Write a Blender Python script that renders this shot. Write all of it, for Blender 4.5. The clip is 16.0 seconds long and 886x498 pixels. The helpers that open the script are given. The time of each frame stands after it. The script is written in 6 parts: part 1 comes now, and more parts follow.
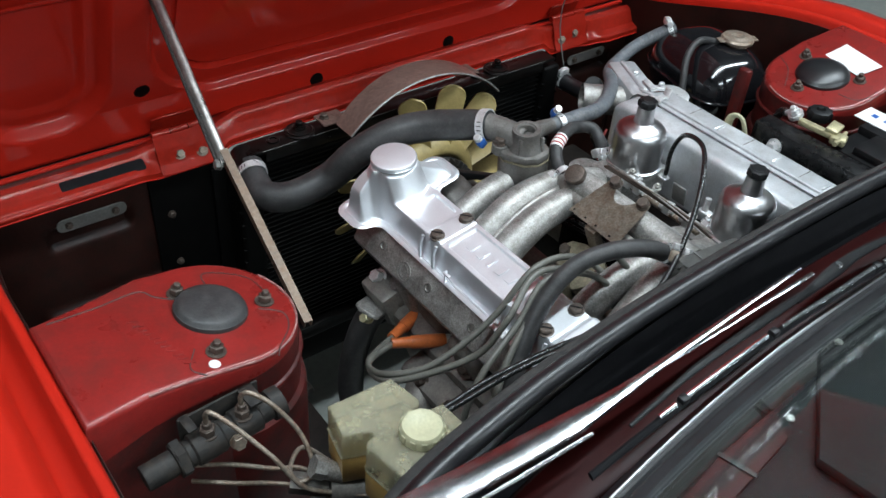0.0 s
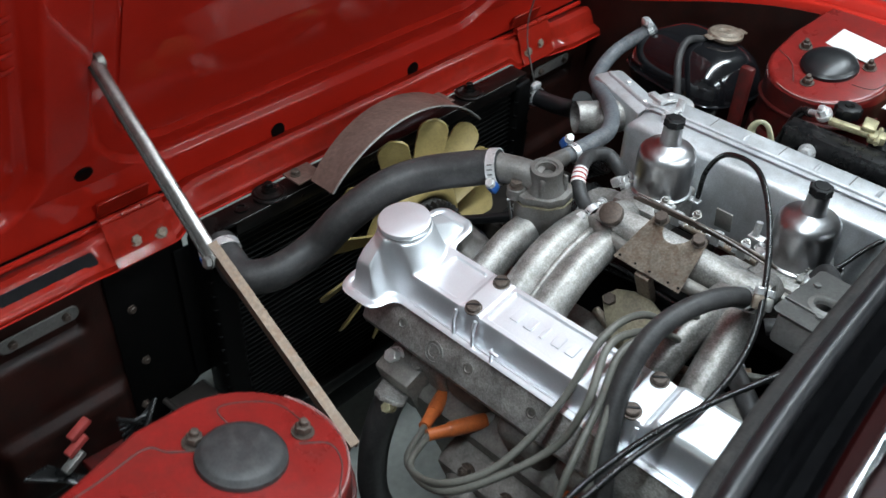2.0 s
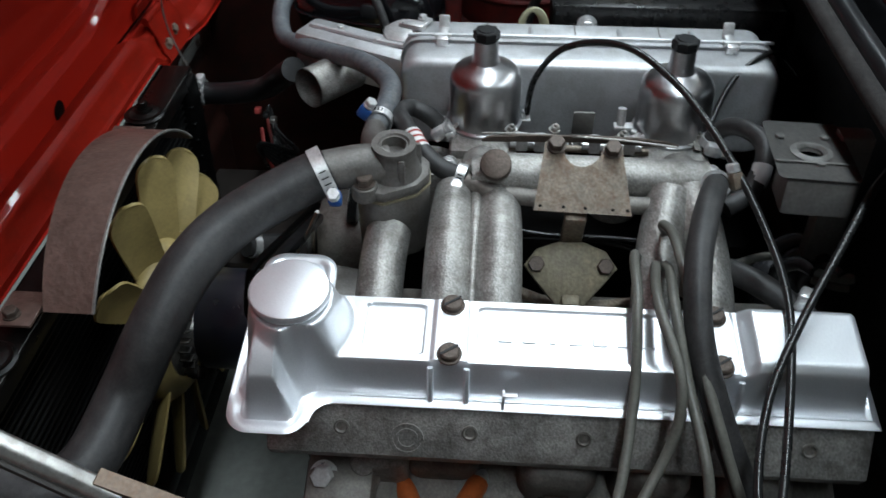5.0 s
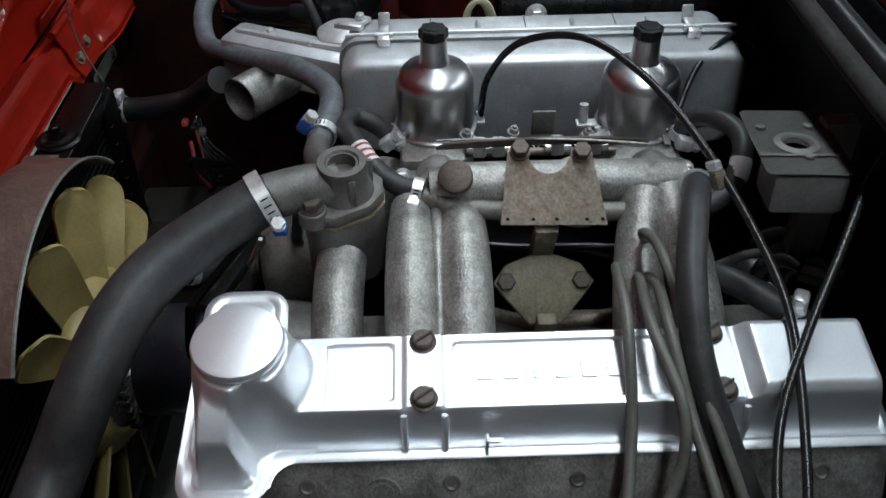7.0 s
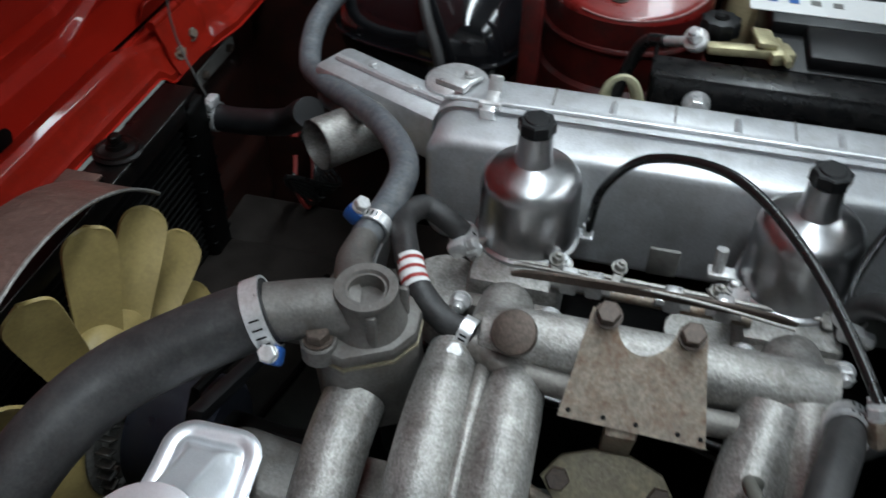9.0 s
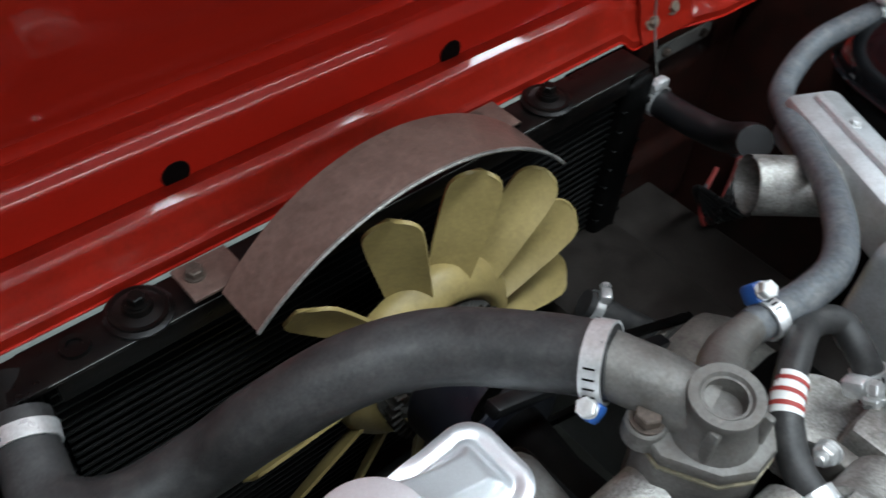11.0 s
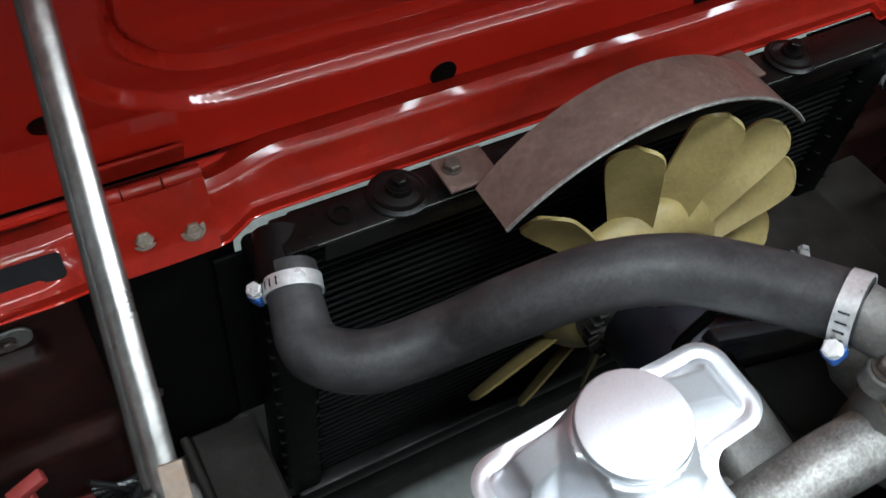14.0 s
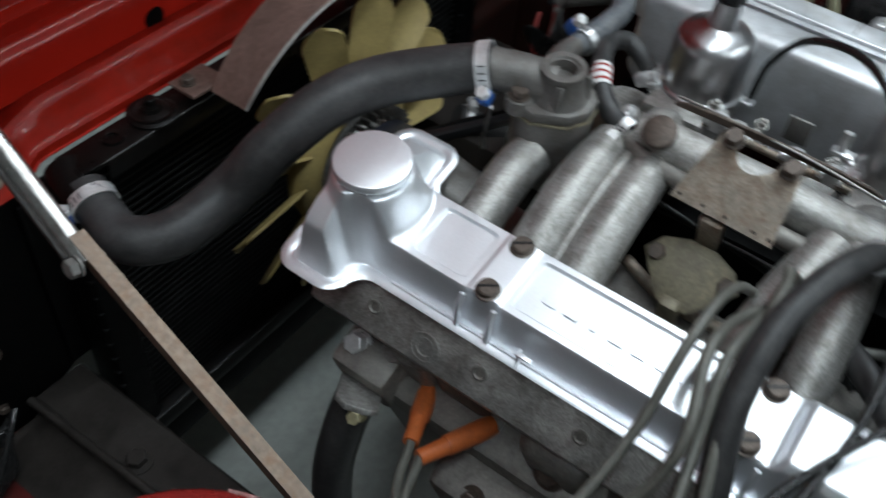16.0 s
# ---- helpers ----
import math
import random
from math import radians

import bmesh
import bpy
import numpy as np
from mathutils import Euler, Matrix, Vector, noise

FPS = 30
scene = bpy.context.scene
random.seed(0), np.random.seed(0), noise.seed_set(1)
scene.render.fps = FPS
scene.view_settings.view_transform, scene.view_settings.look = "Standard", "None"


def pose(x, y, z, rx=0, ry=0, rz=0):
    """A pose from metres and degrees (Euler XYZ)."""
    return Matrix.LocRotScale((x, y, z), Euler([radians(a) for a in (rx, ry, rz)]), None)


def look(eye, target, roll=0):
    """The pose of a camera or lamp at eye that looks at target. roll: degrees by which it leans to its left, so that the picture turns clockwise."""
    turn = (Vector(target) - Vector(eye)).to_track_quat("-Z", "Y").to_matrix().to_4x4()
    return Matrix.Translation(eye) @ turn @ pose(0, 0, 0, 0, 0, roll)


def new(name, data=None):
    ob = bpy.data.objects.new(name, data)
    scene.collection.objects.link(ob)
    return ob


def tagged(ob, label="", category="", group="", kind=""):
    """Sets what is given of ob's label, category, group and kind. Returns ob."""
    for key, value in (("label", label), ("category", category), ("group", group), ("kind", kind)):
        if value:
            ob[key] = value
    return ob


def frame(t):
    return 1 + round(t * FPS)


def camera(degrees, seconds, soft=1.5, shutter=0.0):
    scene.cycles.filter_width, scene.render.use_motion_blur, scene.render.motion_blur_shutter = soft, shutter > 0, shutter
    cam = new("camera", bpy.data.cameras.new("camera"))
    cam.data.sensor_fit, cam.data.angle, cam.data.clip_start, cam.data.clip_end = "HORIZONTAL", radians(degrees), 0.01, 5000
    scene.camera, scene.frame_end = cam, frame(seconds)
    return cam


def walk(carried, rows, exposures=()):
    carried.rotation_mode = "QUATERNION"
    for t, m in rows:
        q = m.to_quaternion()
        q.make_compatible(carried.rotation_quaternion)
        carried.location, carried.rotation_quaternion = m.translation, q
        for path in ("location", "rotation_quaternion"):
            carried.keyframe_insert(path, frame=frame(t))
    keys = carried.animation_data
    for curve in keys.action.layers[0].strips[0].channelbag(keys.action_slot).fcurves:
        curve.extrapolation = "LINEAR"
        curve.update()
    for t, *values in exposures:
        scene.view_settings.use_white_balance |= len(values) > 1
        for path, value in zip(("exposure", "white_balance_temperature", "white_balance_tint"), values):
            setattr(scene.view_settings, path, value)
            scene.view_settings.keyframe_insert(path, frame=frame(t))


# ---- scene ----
cam = camera(52.68, 16.0, 1.5, 0.5)
PATH = [
    (0.0, (-0.783, -0.6506, 1.5069), (0.2172, 0.5366, 0.2459), 4.68),
    (0.5, (-0.7716, -0.6281, 1.4976), (0.2231, 0.5687, 0.2414), 4.08),
    (1.0, (-0.761, -0.5906, 1.4905), (0.2391, 0.6039, 0.2363), 3.26),
    (1.5, (-0.7638, -0.5239, 1.483), (0.2852, 0.626, 0.2272), 2.58),
    (2.0, (-0.771, -0.4119, 1.4578), (0.3895, 0.6288, 0.2048), 2.42),
    (2.5, (-0.7556, -0.3173, 1.4192), (0.5051, 0.6183, 0.1801), 1.7),
    (3.0, (-0.7271, -0.2327, 1.3861), (0.62, 0.5789, 0.1504), 1.11),
    (3.5, (-0.7047, -0.1623, 1.353), (0.7216, 0.5084, 0.1219), 0.73),
    (4.0, (-0.6964, -0.0805, 1.3233), (0.808, 0.381, 0.0889), 1.01),
    (4.5, (-0.6935, -0.0235, 1.3093), (0.8436, 0.2502, 0.0593), 0.35),
    (4.7, (-0.6924, -0.0023, 1.3048), (0.8509, 0.194, 0.048), 0.25),
    (6.8, (-0.6307, 0.0377, 1.2737), (0.8967, 0.0048, -0.017), -1.13),
    (7.0, (-0.6124, 0.0331, 1.2735), (0.9121, 0.013, -0.0208), -1.17),
    (7.5, (-0.5519, 0.0163, 1.2651), (0.9678, 0.042, -0.0348), -1.11),
    (8.0, (-0.4824, -0.0062, 1.2595), (1.018, 0.097, -0.0588), -0.87),
    (8.5, (-0.4293, -0.0237, 1.2529), (1.0514, 0.179, -0.0762), -0.14),
    (9.0, (-0.3856, -0.0326, 1.2449), (1.0664, 0.3177, -0.0851), 1.01),
    (9.5, (-0.3517, -0.0301, 1.2448), (1.037, 0.4949, -0.0954), 1.86),
    (10.0, (-0.3238, -0.0111, 1.2381), (0.9609, 0.7058, -0.1167), 3.61),
    (10.2, (-0.3148, -0.0038, 1.2359), (0.912, 0.7878, -0.1309), 4.0),
    (12.3, (-0.3107, 0.0517, 1.2253), (0.4315, 1.1028, -0.3057), 7.06),
    (12.5, (-0.317, 0.0542, 1.2271), (0.4105, 1.1038, -0.3121), 7.17),
    (13.0, (-0.3316, 0.0502, 1.2318), (0.347, 1.1187, -0.3167), 5.89),
    (13.5, (-0.3713, 0.0549, 1.242), (0.3203, 1.0932, -0.3212), 7.19),
    (14.0, (-0.415, 0.0397, 1.2462), (0.3042, 1.0721, -0.3084), 7.64),
    (14.5, (-0.4437, 0.0033, 1.2564), (0.2942, 1.0377, -0.2882), 6.35),
    (15.0, (-0.4847, -0.0469, 1.2702), (0.3551, 0.9413, -0.2523), 6.15),
    (15.5, (-0.5366, -0.1037, 1.3021), (0.4357, 0.7671, -0.2133), 6.73),
    (16.0, (-0.6013, -0.1438, 1.3001), (0.574, 0.5444, -0.1645), 7.18),
]
STOPS = [(0.0, 0.22), (2.5, 0.22), (3.5, 0.02), (4.5, -0.27), (7.0, -0.62), (8.5, -0.56), (10.0, -0.17), (12.5, 0.3), (14.5, 0.12), (16.0, -0.42)]
walk(cam, [(t, look(eye, target, roll)) for t, eye, target, roll in PATH], STOPS)

# ---- light ----
def make_world():
    w = bpy.data.worlds.new("garage_air")
    w.use_nodes = True
    bg = w.node_tree.nodes["Background"]
    bg.inputs["Color"].default_value = (0.62, 0.66, 0.7, 1)
    bg.inputs["Strength"].default_value = 0.004
    scene.world = w


def area_lamp(name, at, size_x, size_y, watts, color):
    lamp = bpy.data.lights.new(name, "AREA")
    lamp.shape, lamp.size, lamp.size_y = "RECTANGLE", size_x, size_y
    lamp.energy, lamp.color = watts, color
    ob = new(name, lamp)
    ob.location = at
    return ob


make_world()
LAMPS = [(0.3, -0.25, 4.2, 84), (0.3, -2.5, 4.2, 80), (0.3, -4.7, 4.2, 50)]  # x, y, length across, watts
for lx, ly, long, watts in LAMPS:
    area_lamp("tube_light", (lx, ly, 2.86), long, 0.2, watts, (0.775, 0.925, 1.02))


# ---- mesh helpers ----
def xf(bm, m):
    bm.transform(m)
    return bm


def along(p, d, spin=0):
    """A pose at p whose z axis points along d."""
    q = Vector(d).normalized().to_track_quat("Z", "Y")
    return Matrix.Translation(p) @ q.to_matrix().to_4x4() @ Matrix.Rotation(radians(spin), 4, "Z")


def join(*bms):
    out = bmesh.new()
    for b in bms:
        me = bpy.data.meshes.new("tmp")
        b.to_mesh(me)
        out.from_mesh(me)
        bpy.data.meshes.remove(me)
        b.free()
    return out


def box(sx, sy, sz, bevel=0.002, seg=2, at=(0, 0, 0), rot=(0, 0, 0)):
    """A box centred on its x and y, standing on z = 0 of its own frame."""
    bm = bmesh.new()
    bmesh.ops.create_cube(bm, size=1)
    for v in bm.verts:
        v.co = Vector((v.co.x * sx, v.co.y * sy, (v.co.z + 0.5) * sz))
    if bevel > 0:
        bmesh.ops.bevel(bm, geom=bm.edges[:], offset=bevel, segments=seg, profile=0.5, affect="EDGES")
    return xf(bm, pose(*at, *rot))


def prism(outline, h, bevel=0.001, seg=1, m=None):
    """An outline in x and y raised by h along z, with bevelled rims."""
    bm = bmesh.new()
    low = [bm.verts.new((x, y, 0)) for x, y in outline]
    face = bm.faces.new(low)
    up = bmesh.ops.extrude_face_region(bm, geom=[face])
    for v in up["geom"]:
        if isinstance(v, bmesh.types.BMVert):
            v.co.z += h
    bmesh.ops.recalc_face_normals(bm, faces=bm.faces[:])
    if bevel > 0:
        rim = [e for e in bm.edges if abs(e.verts[0].co.z - e.verts[1].co.z) < 1e-6]
        bmesh.ops.bevel(bm, geom=rim, offset=bevel, segments=seg, profile=0.5, affect="EDGES")
    return xf(bm, m) if m else bm


def circle(r, n=24, cx=0.0, cy=0.0, a0=0.0, a1=360.0):
    k = n if abs(a1 - a0) >= 360 else n - 1
    return [(cx + r * math.cos(radians(a0 + (a1 - a0) * i / k)), cy + r * math.sin(radians(a0 + (a1 - a0) * i / k))) for i in range(n)]


def rounded(sx, sy, r, n=5):
    out = []
    for cx, cy, a in ((1, 1, 0), (-1, 1, 90), (-1, -1, 180), (1, -1, 270)):
        out += circle(r, n, cx * (sx / 2 - r), cy * (sy / 2 - r), a, a + 90)
    return out


def lathe(profile, n=32, m=None):
    """Turns a profile of (radius, height) about z."""
    bm = bmesh.new()
    rings = []
    for r, z in profile:
        if r < 1e-6:
            rings.append([bm.verts.new((0, 0, z))])
        else:
            rings.append([bm.verts.new((r * math.cos(2 * math.pi * i / n), r * math.sin(2 * math.pi * i / n), z)) for i in range(n)])
    for a, b in zip(rings, rings[1:]):
        for i in range(n):
            j = (i + 1) % n
            f = [a[i % len(a)], a[j % len(a)], b[j % len(b)], b[i % len(b)]]
            f = [v for k, v in enumerate(f) if v not in f[:k]]
            if len(f) > 2:
                bm.faces.new(f)
    bmesh.ops.recalc_face_normals(bm, faces=bm.faces[:])
    return xf(bm, m) if m else bm


def smooth_path(pts, res=8):
    """Catmull-Rom through the points."""
    p = [Vector(q) for q in pts]
    p = [p[0] * 2 - p[1]] + p + [p[-1] * 2 - p[-2]]
    out = []
    for i in range(1, len(p) - 2):
        for k in range(res):
            t = k / res
            a, b, c, d = p[i - 1 : i + 3]
            out.append(0.5 * (2 * b + (c - a) * t + (2 * a - 5 * b + 4 * c - d) * t * t + (3 * b - a - 3 * c + d) * t ** 3))
    return out + [p[-2]]


def tube(pts, r, n=14, res=8, caps=True, flat=1.0):
    """A round tube along a smooth path; r is a radius, or one for each given point."""
    path = smooth_path(pts, res) if res > 1 else [Vector(q) for q in pts]
    rs = [r] * len(path) if isinstance(r, (int, float)) else [float(v) for v in np.interp(np.linspace(0, len(r) - 1, len(path)), range(len(r)), r)]
    bm = bmesh.new()
    t = (path[1] - path[0]).normalized()
    u = t.orthogonal().normalized()
    rings = []
    for i, p in enumerate(path):
        t2 = (path[min(i + 1, len(path) - 1)] - path[max(i - 1, 0)]).normalized()
        u = (t.rotation_difference(t2) @ u).normalized()
        t = t2
        w = t.cross(u)
        rings.append([bm.verts.new(p + rs[i] * (math.cos(2 * math.pi * k / n) * u + flat * math.sin(2 * math.pi * k / n) * w)) for k in range(n)])
    for a, b in zip(rings, rings[1:]):
        for k in range(n):
            bm.faces.new((a[k], a[(k + 1) % n], b[(k + 1) % n], b[k]))
    if caps:
        bm.faces.new(rings[0][::-1])
        bm.faces.new(rings[-1])
    bmesh.ops.recalc_face_normals(bm, faces=bm.faces[:])
    return bm


def pipe(pts, r, thick=0.003, n=18, res=8):
    """An open-ended tube with a wall."""
    path = smooth_path(pts, res) if res > 1 else [Vector(q) for q in pts]
    back = tube(path + path[::-1], [r] * len(path) + [r - thick] * len(path), n, 1, False)
    return back


def grid(nu, nv, fn, thick=0.0):
    """A sheet of nu by nv cells; fn(a, b) gives a place for a, b in 0..1."""
    bm = bmesh.new()
    vs = [[bm.verts.new(fn(i / nu, j / nv)) for j in range(nv + 1)] for i in range(nu + 1)]
    for i in range(nu):
        for j in range(nv):
            bm.faces.new((vs[i][j], vs[i + 1][j], vs[i + 1][j + 1], vs[i][j + 1]))
    if thick:
        bmesh.ops.recalc_face_normals(bm, faces=bm.faces[:])
        bmesh.ops.solidify(bm, geom=bm.faces[:], thickness=thick)
    return bm


def hexbolt(af=0.013, h=0.006, washer=0.0, dome=0.0008, stud=0.0):
    """A hexagon head (or a nut on its stud), with a washer under it."""
    a = af / math.sqrt(3)
    bits = [prism(circle(a, 6), h, dome, 1, pose(0, 0, 0.0016 if washer else 0))]
    if washer:
        bits.append(lathe([(0, 0), (washer, 0), (washer, 0.0016), (0, 0.0016)], 20))
    if stud:
        bits.append(lathe([(af * 0.31, h), (af * 0.31, h + stud), (af * 0.24, h + stud + 0.001), (0, h + stud + 0.001)], 12))
    return join(*bits)


def smoothstep(a, b, x):
    t = min(1.0, max(0.0, (x - a) / (b - a)))
    return t * t * (3 - 2 * t)


# ---- object helpers ----
def finish(name, bm, mat, angle=38):
    me = bpy.data.meshes.new(name)
    bm.to_mesh(me)
    bm.free()
    me.materials.append(mat)
    for p in me.polygons:
        p.use_smooth = True
    me.set_sharp_from_angle(angle=radians(angle))
    return me


def thing(name, at, label, category, group=""):
    ob = new(name)
    ob.location = at
    ob.empty_display_size = 0.02
    return tagged(ob, label, category, group)


def part(name, bm, mat, parent, label="", angle=38):
    """One mesh, given in world places, under a thing or a part."""
    ob = new(name, finish(name, bm, mat, angle))
    ob.parent = parent
    if parent.type == "EMPTY":
        ob.matrix_parent_inverse = Matrix.Translation(-parent.location)
    return tagged(ob, label)


def solo(name, bm, mat, label, category, group="", kind="", angle=38):
    return tagged(new(name, finish(name, bm, mat, angle)), label, category, group, kind)


# ---- materials ----
def surface(name, color, rough=0.5, metal=0.0, vary=0.12, grain=0.03, grain_size=400.0, stain_size=14.0, dark=None, dirt=0.0, bump=0.0, coat=0.0, rough_vary=0.08, spec=0.5):
    """A painted, cast or moulded surface: fine grain, wide stains, dirt in patches, and relief."""
    mat = bpy.data.materials.new(name)
    mat.use_nodes = True
    nt = mat.node_tree
    b = nt.nodes["Principled BSDF"]
    geo = nt.nodes.new("ShaderNodeTexCoord")
    fine = nt.nodes.new("ShaderNodeTexNoise")
    fine.inputs["Scale"].default_value, fine.inputs["Detail"].default_value = grain_size, 4
    wide = nt.nodes.new("ShaderNodeTexNoise")
    wide.inputs["Scale"].default_value, wide.inputs["Detail"].default_value = stain_size, 6
    wide.inputs["Roughness"].default_value = 0.65
    for n in (fine, wide):
        nt.links.new(geo.outputs["Object"], n.inputs["Vector"])
    ramp = nt.nodes.new("ShaderNodeMapRange")
    ramp.inputs["From Min"].default_value, ramp.inputs["From Max"].default_value = 0.3, 0.7
    ramp.inputs["To Min"].default_value, ramp.inputs["To Max"].default_value = 1 - vary, 1 + vary
    nt.links.new(wide.outputs["Fac"], ramp.inputs["Value"])
    ramp2 = nt.nodes.new("ShaderNodeMapRange")
    ramp2.inputs["From Min"].default_value, ramp2.inputs["From Max"].default_value = 0.3, 0.7
    ramp2.inputs["To Min"].default_value, ramp2.inputs["To Max"].default_value = 1 - grain * 3, 1 + grain * 3
    nt.links.new(fine.outputs["Fac"], ramp2.inputs["Value"])
    mul = nt.nodes.new("ShaderNodeMath")
    mul.operation = "MULTIPLY"
    nt.links.new(ramp.outputs[0], mul.inputs[0])
    nt.links.new(ramp2.outputs[0], mul.inputs[1])
    tint = nt.nodes.new("ShaderNodeMix")
    tint.data_type, tint.blend_type = "RGBA", "MULTIPLY"
    tint.inputs["Factor"].default_value = 1
    tint.inputs["A"].default_value = (*color, 1)
    nt.links.new(mul.outputs[0], tint.inputs["B"])
    out = tint.outputs["Result"]
    if dirt:
        spots = nt.nodes.new("ShaderNodeTexNoise")
        spots.inputs["Scale"].default_value, spots.inputs["Detail"].default_value = stain_size * 2.3, 8
        spots.inputs["Roughness"].default_value = 0.75
        nt.links.new(geo.outputs["Object"], spots.inputs["Vector"])
        cut = nt.nodes.new("ShaderNodeMapRange")
        cut.inputs["From Min"].default_value, cut.inputs["From Max"].default_value = 0.46, 0.68
        cut.inputs["To Max"].default_value = dirt
        nt.links.new(spots.outputs["Fac"], cut.inputs["Value"])
        soil = nt.nodes.new("ShaderNodeMix")
        soil.data_type = "RGBA"
        soil.inputs["B"].default_value = (*(dark or (0.03, 0.025, 0.02)), 1)
        nt.links.new(cut.outputs[0], soil.inputs["Factor"])
        nt.links.new(out, soil.inputs["A"])
        out = soil.outputs["Result"]
    nt.links.new(out, b.inputs["Base Color"])
    rr = nt.nodes.new("ShaderNodeMapRange")
    rr.inputs["From Min"].default_value, rr.inputs["From Max"].default_value = 0.3, 0.7
    rr.inputs["To Min"].default_value, rr.inputs["To Max"].default_value = max(0.02, rough - rough_vary), min(1.0, rough + rough_vary)
    nt.links.new(wide.outputs["Fac"], rr.inputs["Value"])
    nt.links.new(rr.outputs[0], b.inputs["Roughness"])
    b.inputs["Metallic"].default_value = metal
    b.inputs["Specular IOR Level"].default_value = spec
    b.inputs["Coat Weight"].default_value = coat
    b.inputs["Coat Roughness"].default_value = 0.05
    if bump:
        bp = nt.nodes.new("ShaderNodeBump")
        bp.inputs["Strength"].default_value, bp.inputs["Distance"].default_value = bump, 0.001
        nt.links.new(fine.outputs["Fac"], bp.inputs["Height"])
        nt.links.new(bp.outputs[0], b.inputs["Normal"])
    return mat


RED = surface("red_paint", (0.375, 0.0135, 0.0065), 0.42, 0, 0.08, 0.012, 300, 5, coat=0.75, rough_vary=0.03, spec=0.1)
RED.node_tree.nodes["Principled BSDF"].inputs["Coat Roughness"].default_value = 0.035
RED_BAY = surface("red_bay_paint", (0.180, 0.0125, 0.0105), 0.3, 0, 0.13, 0.03, 260, 9, (0.045, 0.022, 0.018), 0.38, 0.06, coat=0.3, spec=0.35)
# A third of the tower top's red, with darker spots, for tower walls and ribs.
RED_DARK = surface("dark_red_paint", (0.06, 0.006, 0.005), 0.42, 0, 0.35, 0.05, 240, 18, (0.012, 0.008, 0.007), 0.8, 0.15, spec=0.3)
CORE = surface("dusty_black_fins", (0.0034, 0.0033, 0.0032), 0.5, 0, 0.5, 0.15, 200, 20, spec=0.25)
# Far darker than the body red, with darker spots: inner wings, front panels, bulkhead.
MAROON = surface("dark_maroon_paint", (0.018, 0.005, 0.0035), 0.45, 0, 0.4, 0.05, 240, 16, (0.007, 0.005, 0.004), 0.8, 0.2, spec=0.25)
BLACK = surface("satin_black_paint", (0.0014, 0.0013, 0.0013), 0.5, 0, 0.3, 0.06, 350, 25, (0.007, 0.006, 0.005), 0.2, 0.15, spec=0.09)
GLOSS_BLACK = surface("gloss_black_paint", (0.006, 0.006, 0.007), 0.14, 0, 0.2, 0.03, 350, 25, coat=0.5)
DRUM_BLACK = surface("satin_blue_black_paint", (0.009, 0.010, 0.016), 0.33, 0, 0.25, 0.04, 350, 25, (0.02, 0.02, 0.022), 0.3, 0.05)
RUBBER = surface("hose_rubber", (0.025, 0.0243, 0.0245), 0.50, 0, 0.3, 0.08, 420, 38, (0.075, 0.07, 0.066), 0.35, 0.2, spec=0.4)
SOFT_RUBBER = surface("seal_rubber", (0.008, 0.008, 0.009), 0.36, 0, 0.25, 0.05, 500, 22, (0.03, 0.03, 0.03), 0.2, 0.12, spec=0.5)
OLD_HOSE = surface("weathered_hose", (0.075, 0.083, 0.093), 0.6, 0, 0.35, 0.1, 300, 45, (0.2, 0.19, 0.18), 0.5, 0.25)
LEAD = surface("grey_lead", (0.11, 0.107, 0.092), 0.45, 0, 0.2, 0.05, 400, 30)
BLACK_CABLE = surface("black_cable", (0.012, 0.012, 0.012), 0.28, 0, 0.1, 0.03)
ALLOY = surface("silver_painted_alloy", (0.84, 0.86, 0.89), 0.38, 0.76, 0.03, 0.012, 700, 20, bump=0.02, rough_vary=0.05)
CAST = surface("cast_alloy", (0.335, 0.323, 0.305), 0.48, 0.65, 0.34, 0.085, 480, 30, (0.10, 0.085, 0.07), 0.65, 0.55)
HOUSING = surface("dull_brown_cast", (0.118, 0.110, 0.102), 0.5, 0.35, 0.28, 0.06, 420, 30, (0.06, 0.047, 0.036), 0.6, 0.35)
OLD_BOTTLE = surface("yellowed_plastic", (0.48, 0.40, 0.24), 0.42, 0, 0.12, 0.03, 300, 25, (0.3, 0.24, 0.13), 0.4)
SEAL_CLOTH = surface("dusty_seal_cloth", (0.028, 0.026, 0.025), 0.85, 0, 0.25, 0.10, 500, 30, (0.09, 0.085, 0.08), 0.3, 0.3, spec=0.2)
DARK_CAST = surface("oily_cast_alloy", (0.185, 0.172, 0.156), 0.5, 0.45, 0.3, 0.06, 420, 24, (0.05, 0.04, 0.032), 0.6, 0.35)
CHROME = surface("worn_chrome", (0.49, 0.49, 0.5), 0.315, 1, 0.1, 0.02, 300, 14, (0.3, 0.28, 0.27), 0.3, 0.0, rough_vary=0.05)
TRIM = surface("bright_trim", (0.9, 0.9, 0.91), 0.2, 1, 0.04, 0.02, 300, 20)
DULL_STEEL = surface("dull_steel", (0.33, 0.32, 0.3), 0.48, 0.8, 0.2, 0.08, 300, 40, (0.13, 0.1, 0.08), 0.4, 0.2)
ZINC = surface("zinc_plate", (0.66, 0.66, 0.66), 0.33, 0.6, 0.12, 0.04, 400, 60, (0.35, 0.3, 0.24), 0.25, 0.08)
BROWN_STEEL = surface("rusty_steel", (0.235, 0.195, 0.155), 0.48, 0.5, 0.3, 0.10, 330, 34, (0.13, 0.062, 0.03), 0.8, 0.4)
SHROUD = surface("brown_painted_steel", (0.125, 0.078, 0.064), 0.36, 0.2, 0.2, 0.05, 170, 30, (0.055, 0.035, 0.028), 0.45, 1.0, coat=0.1)
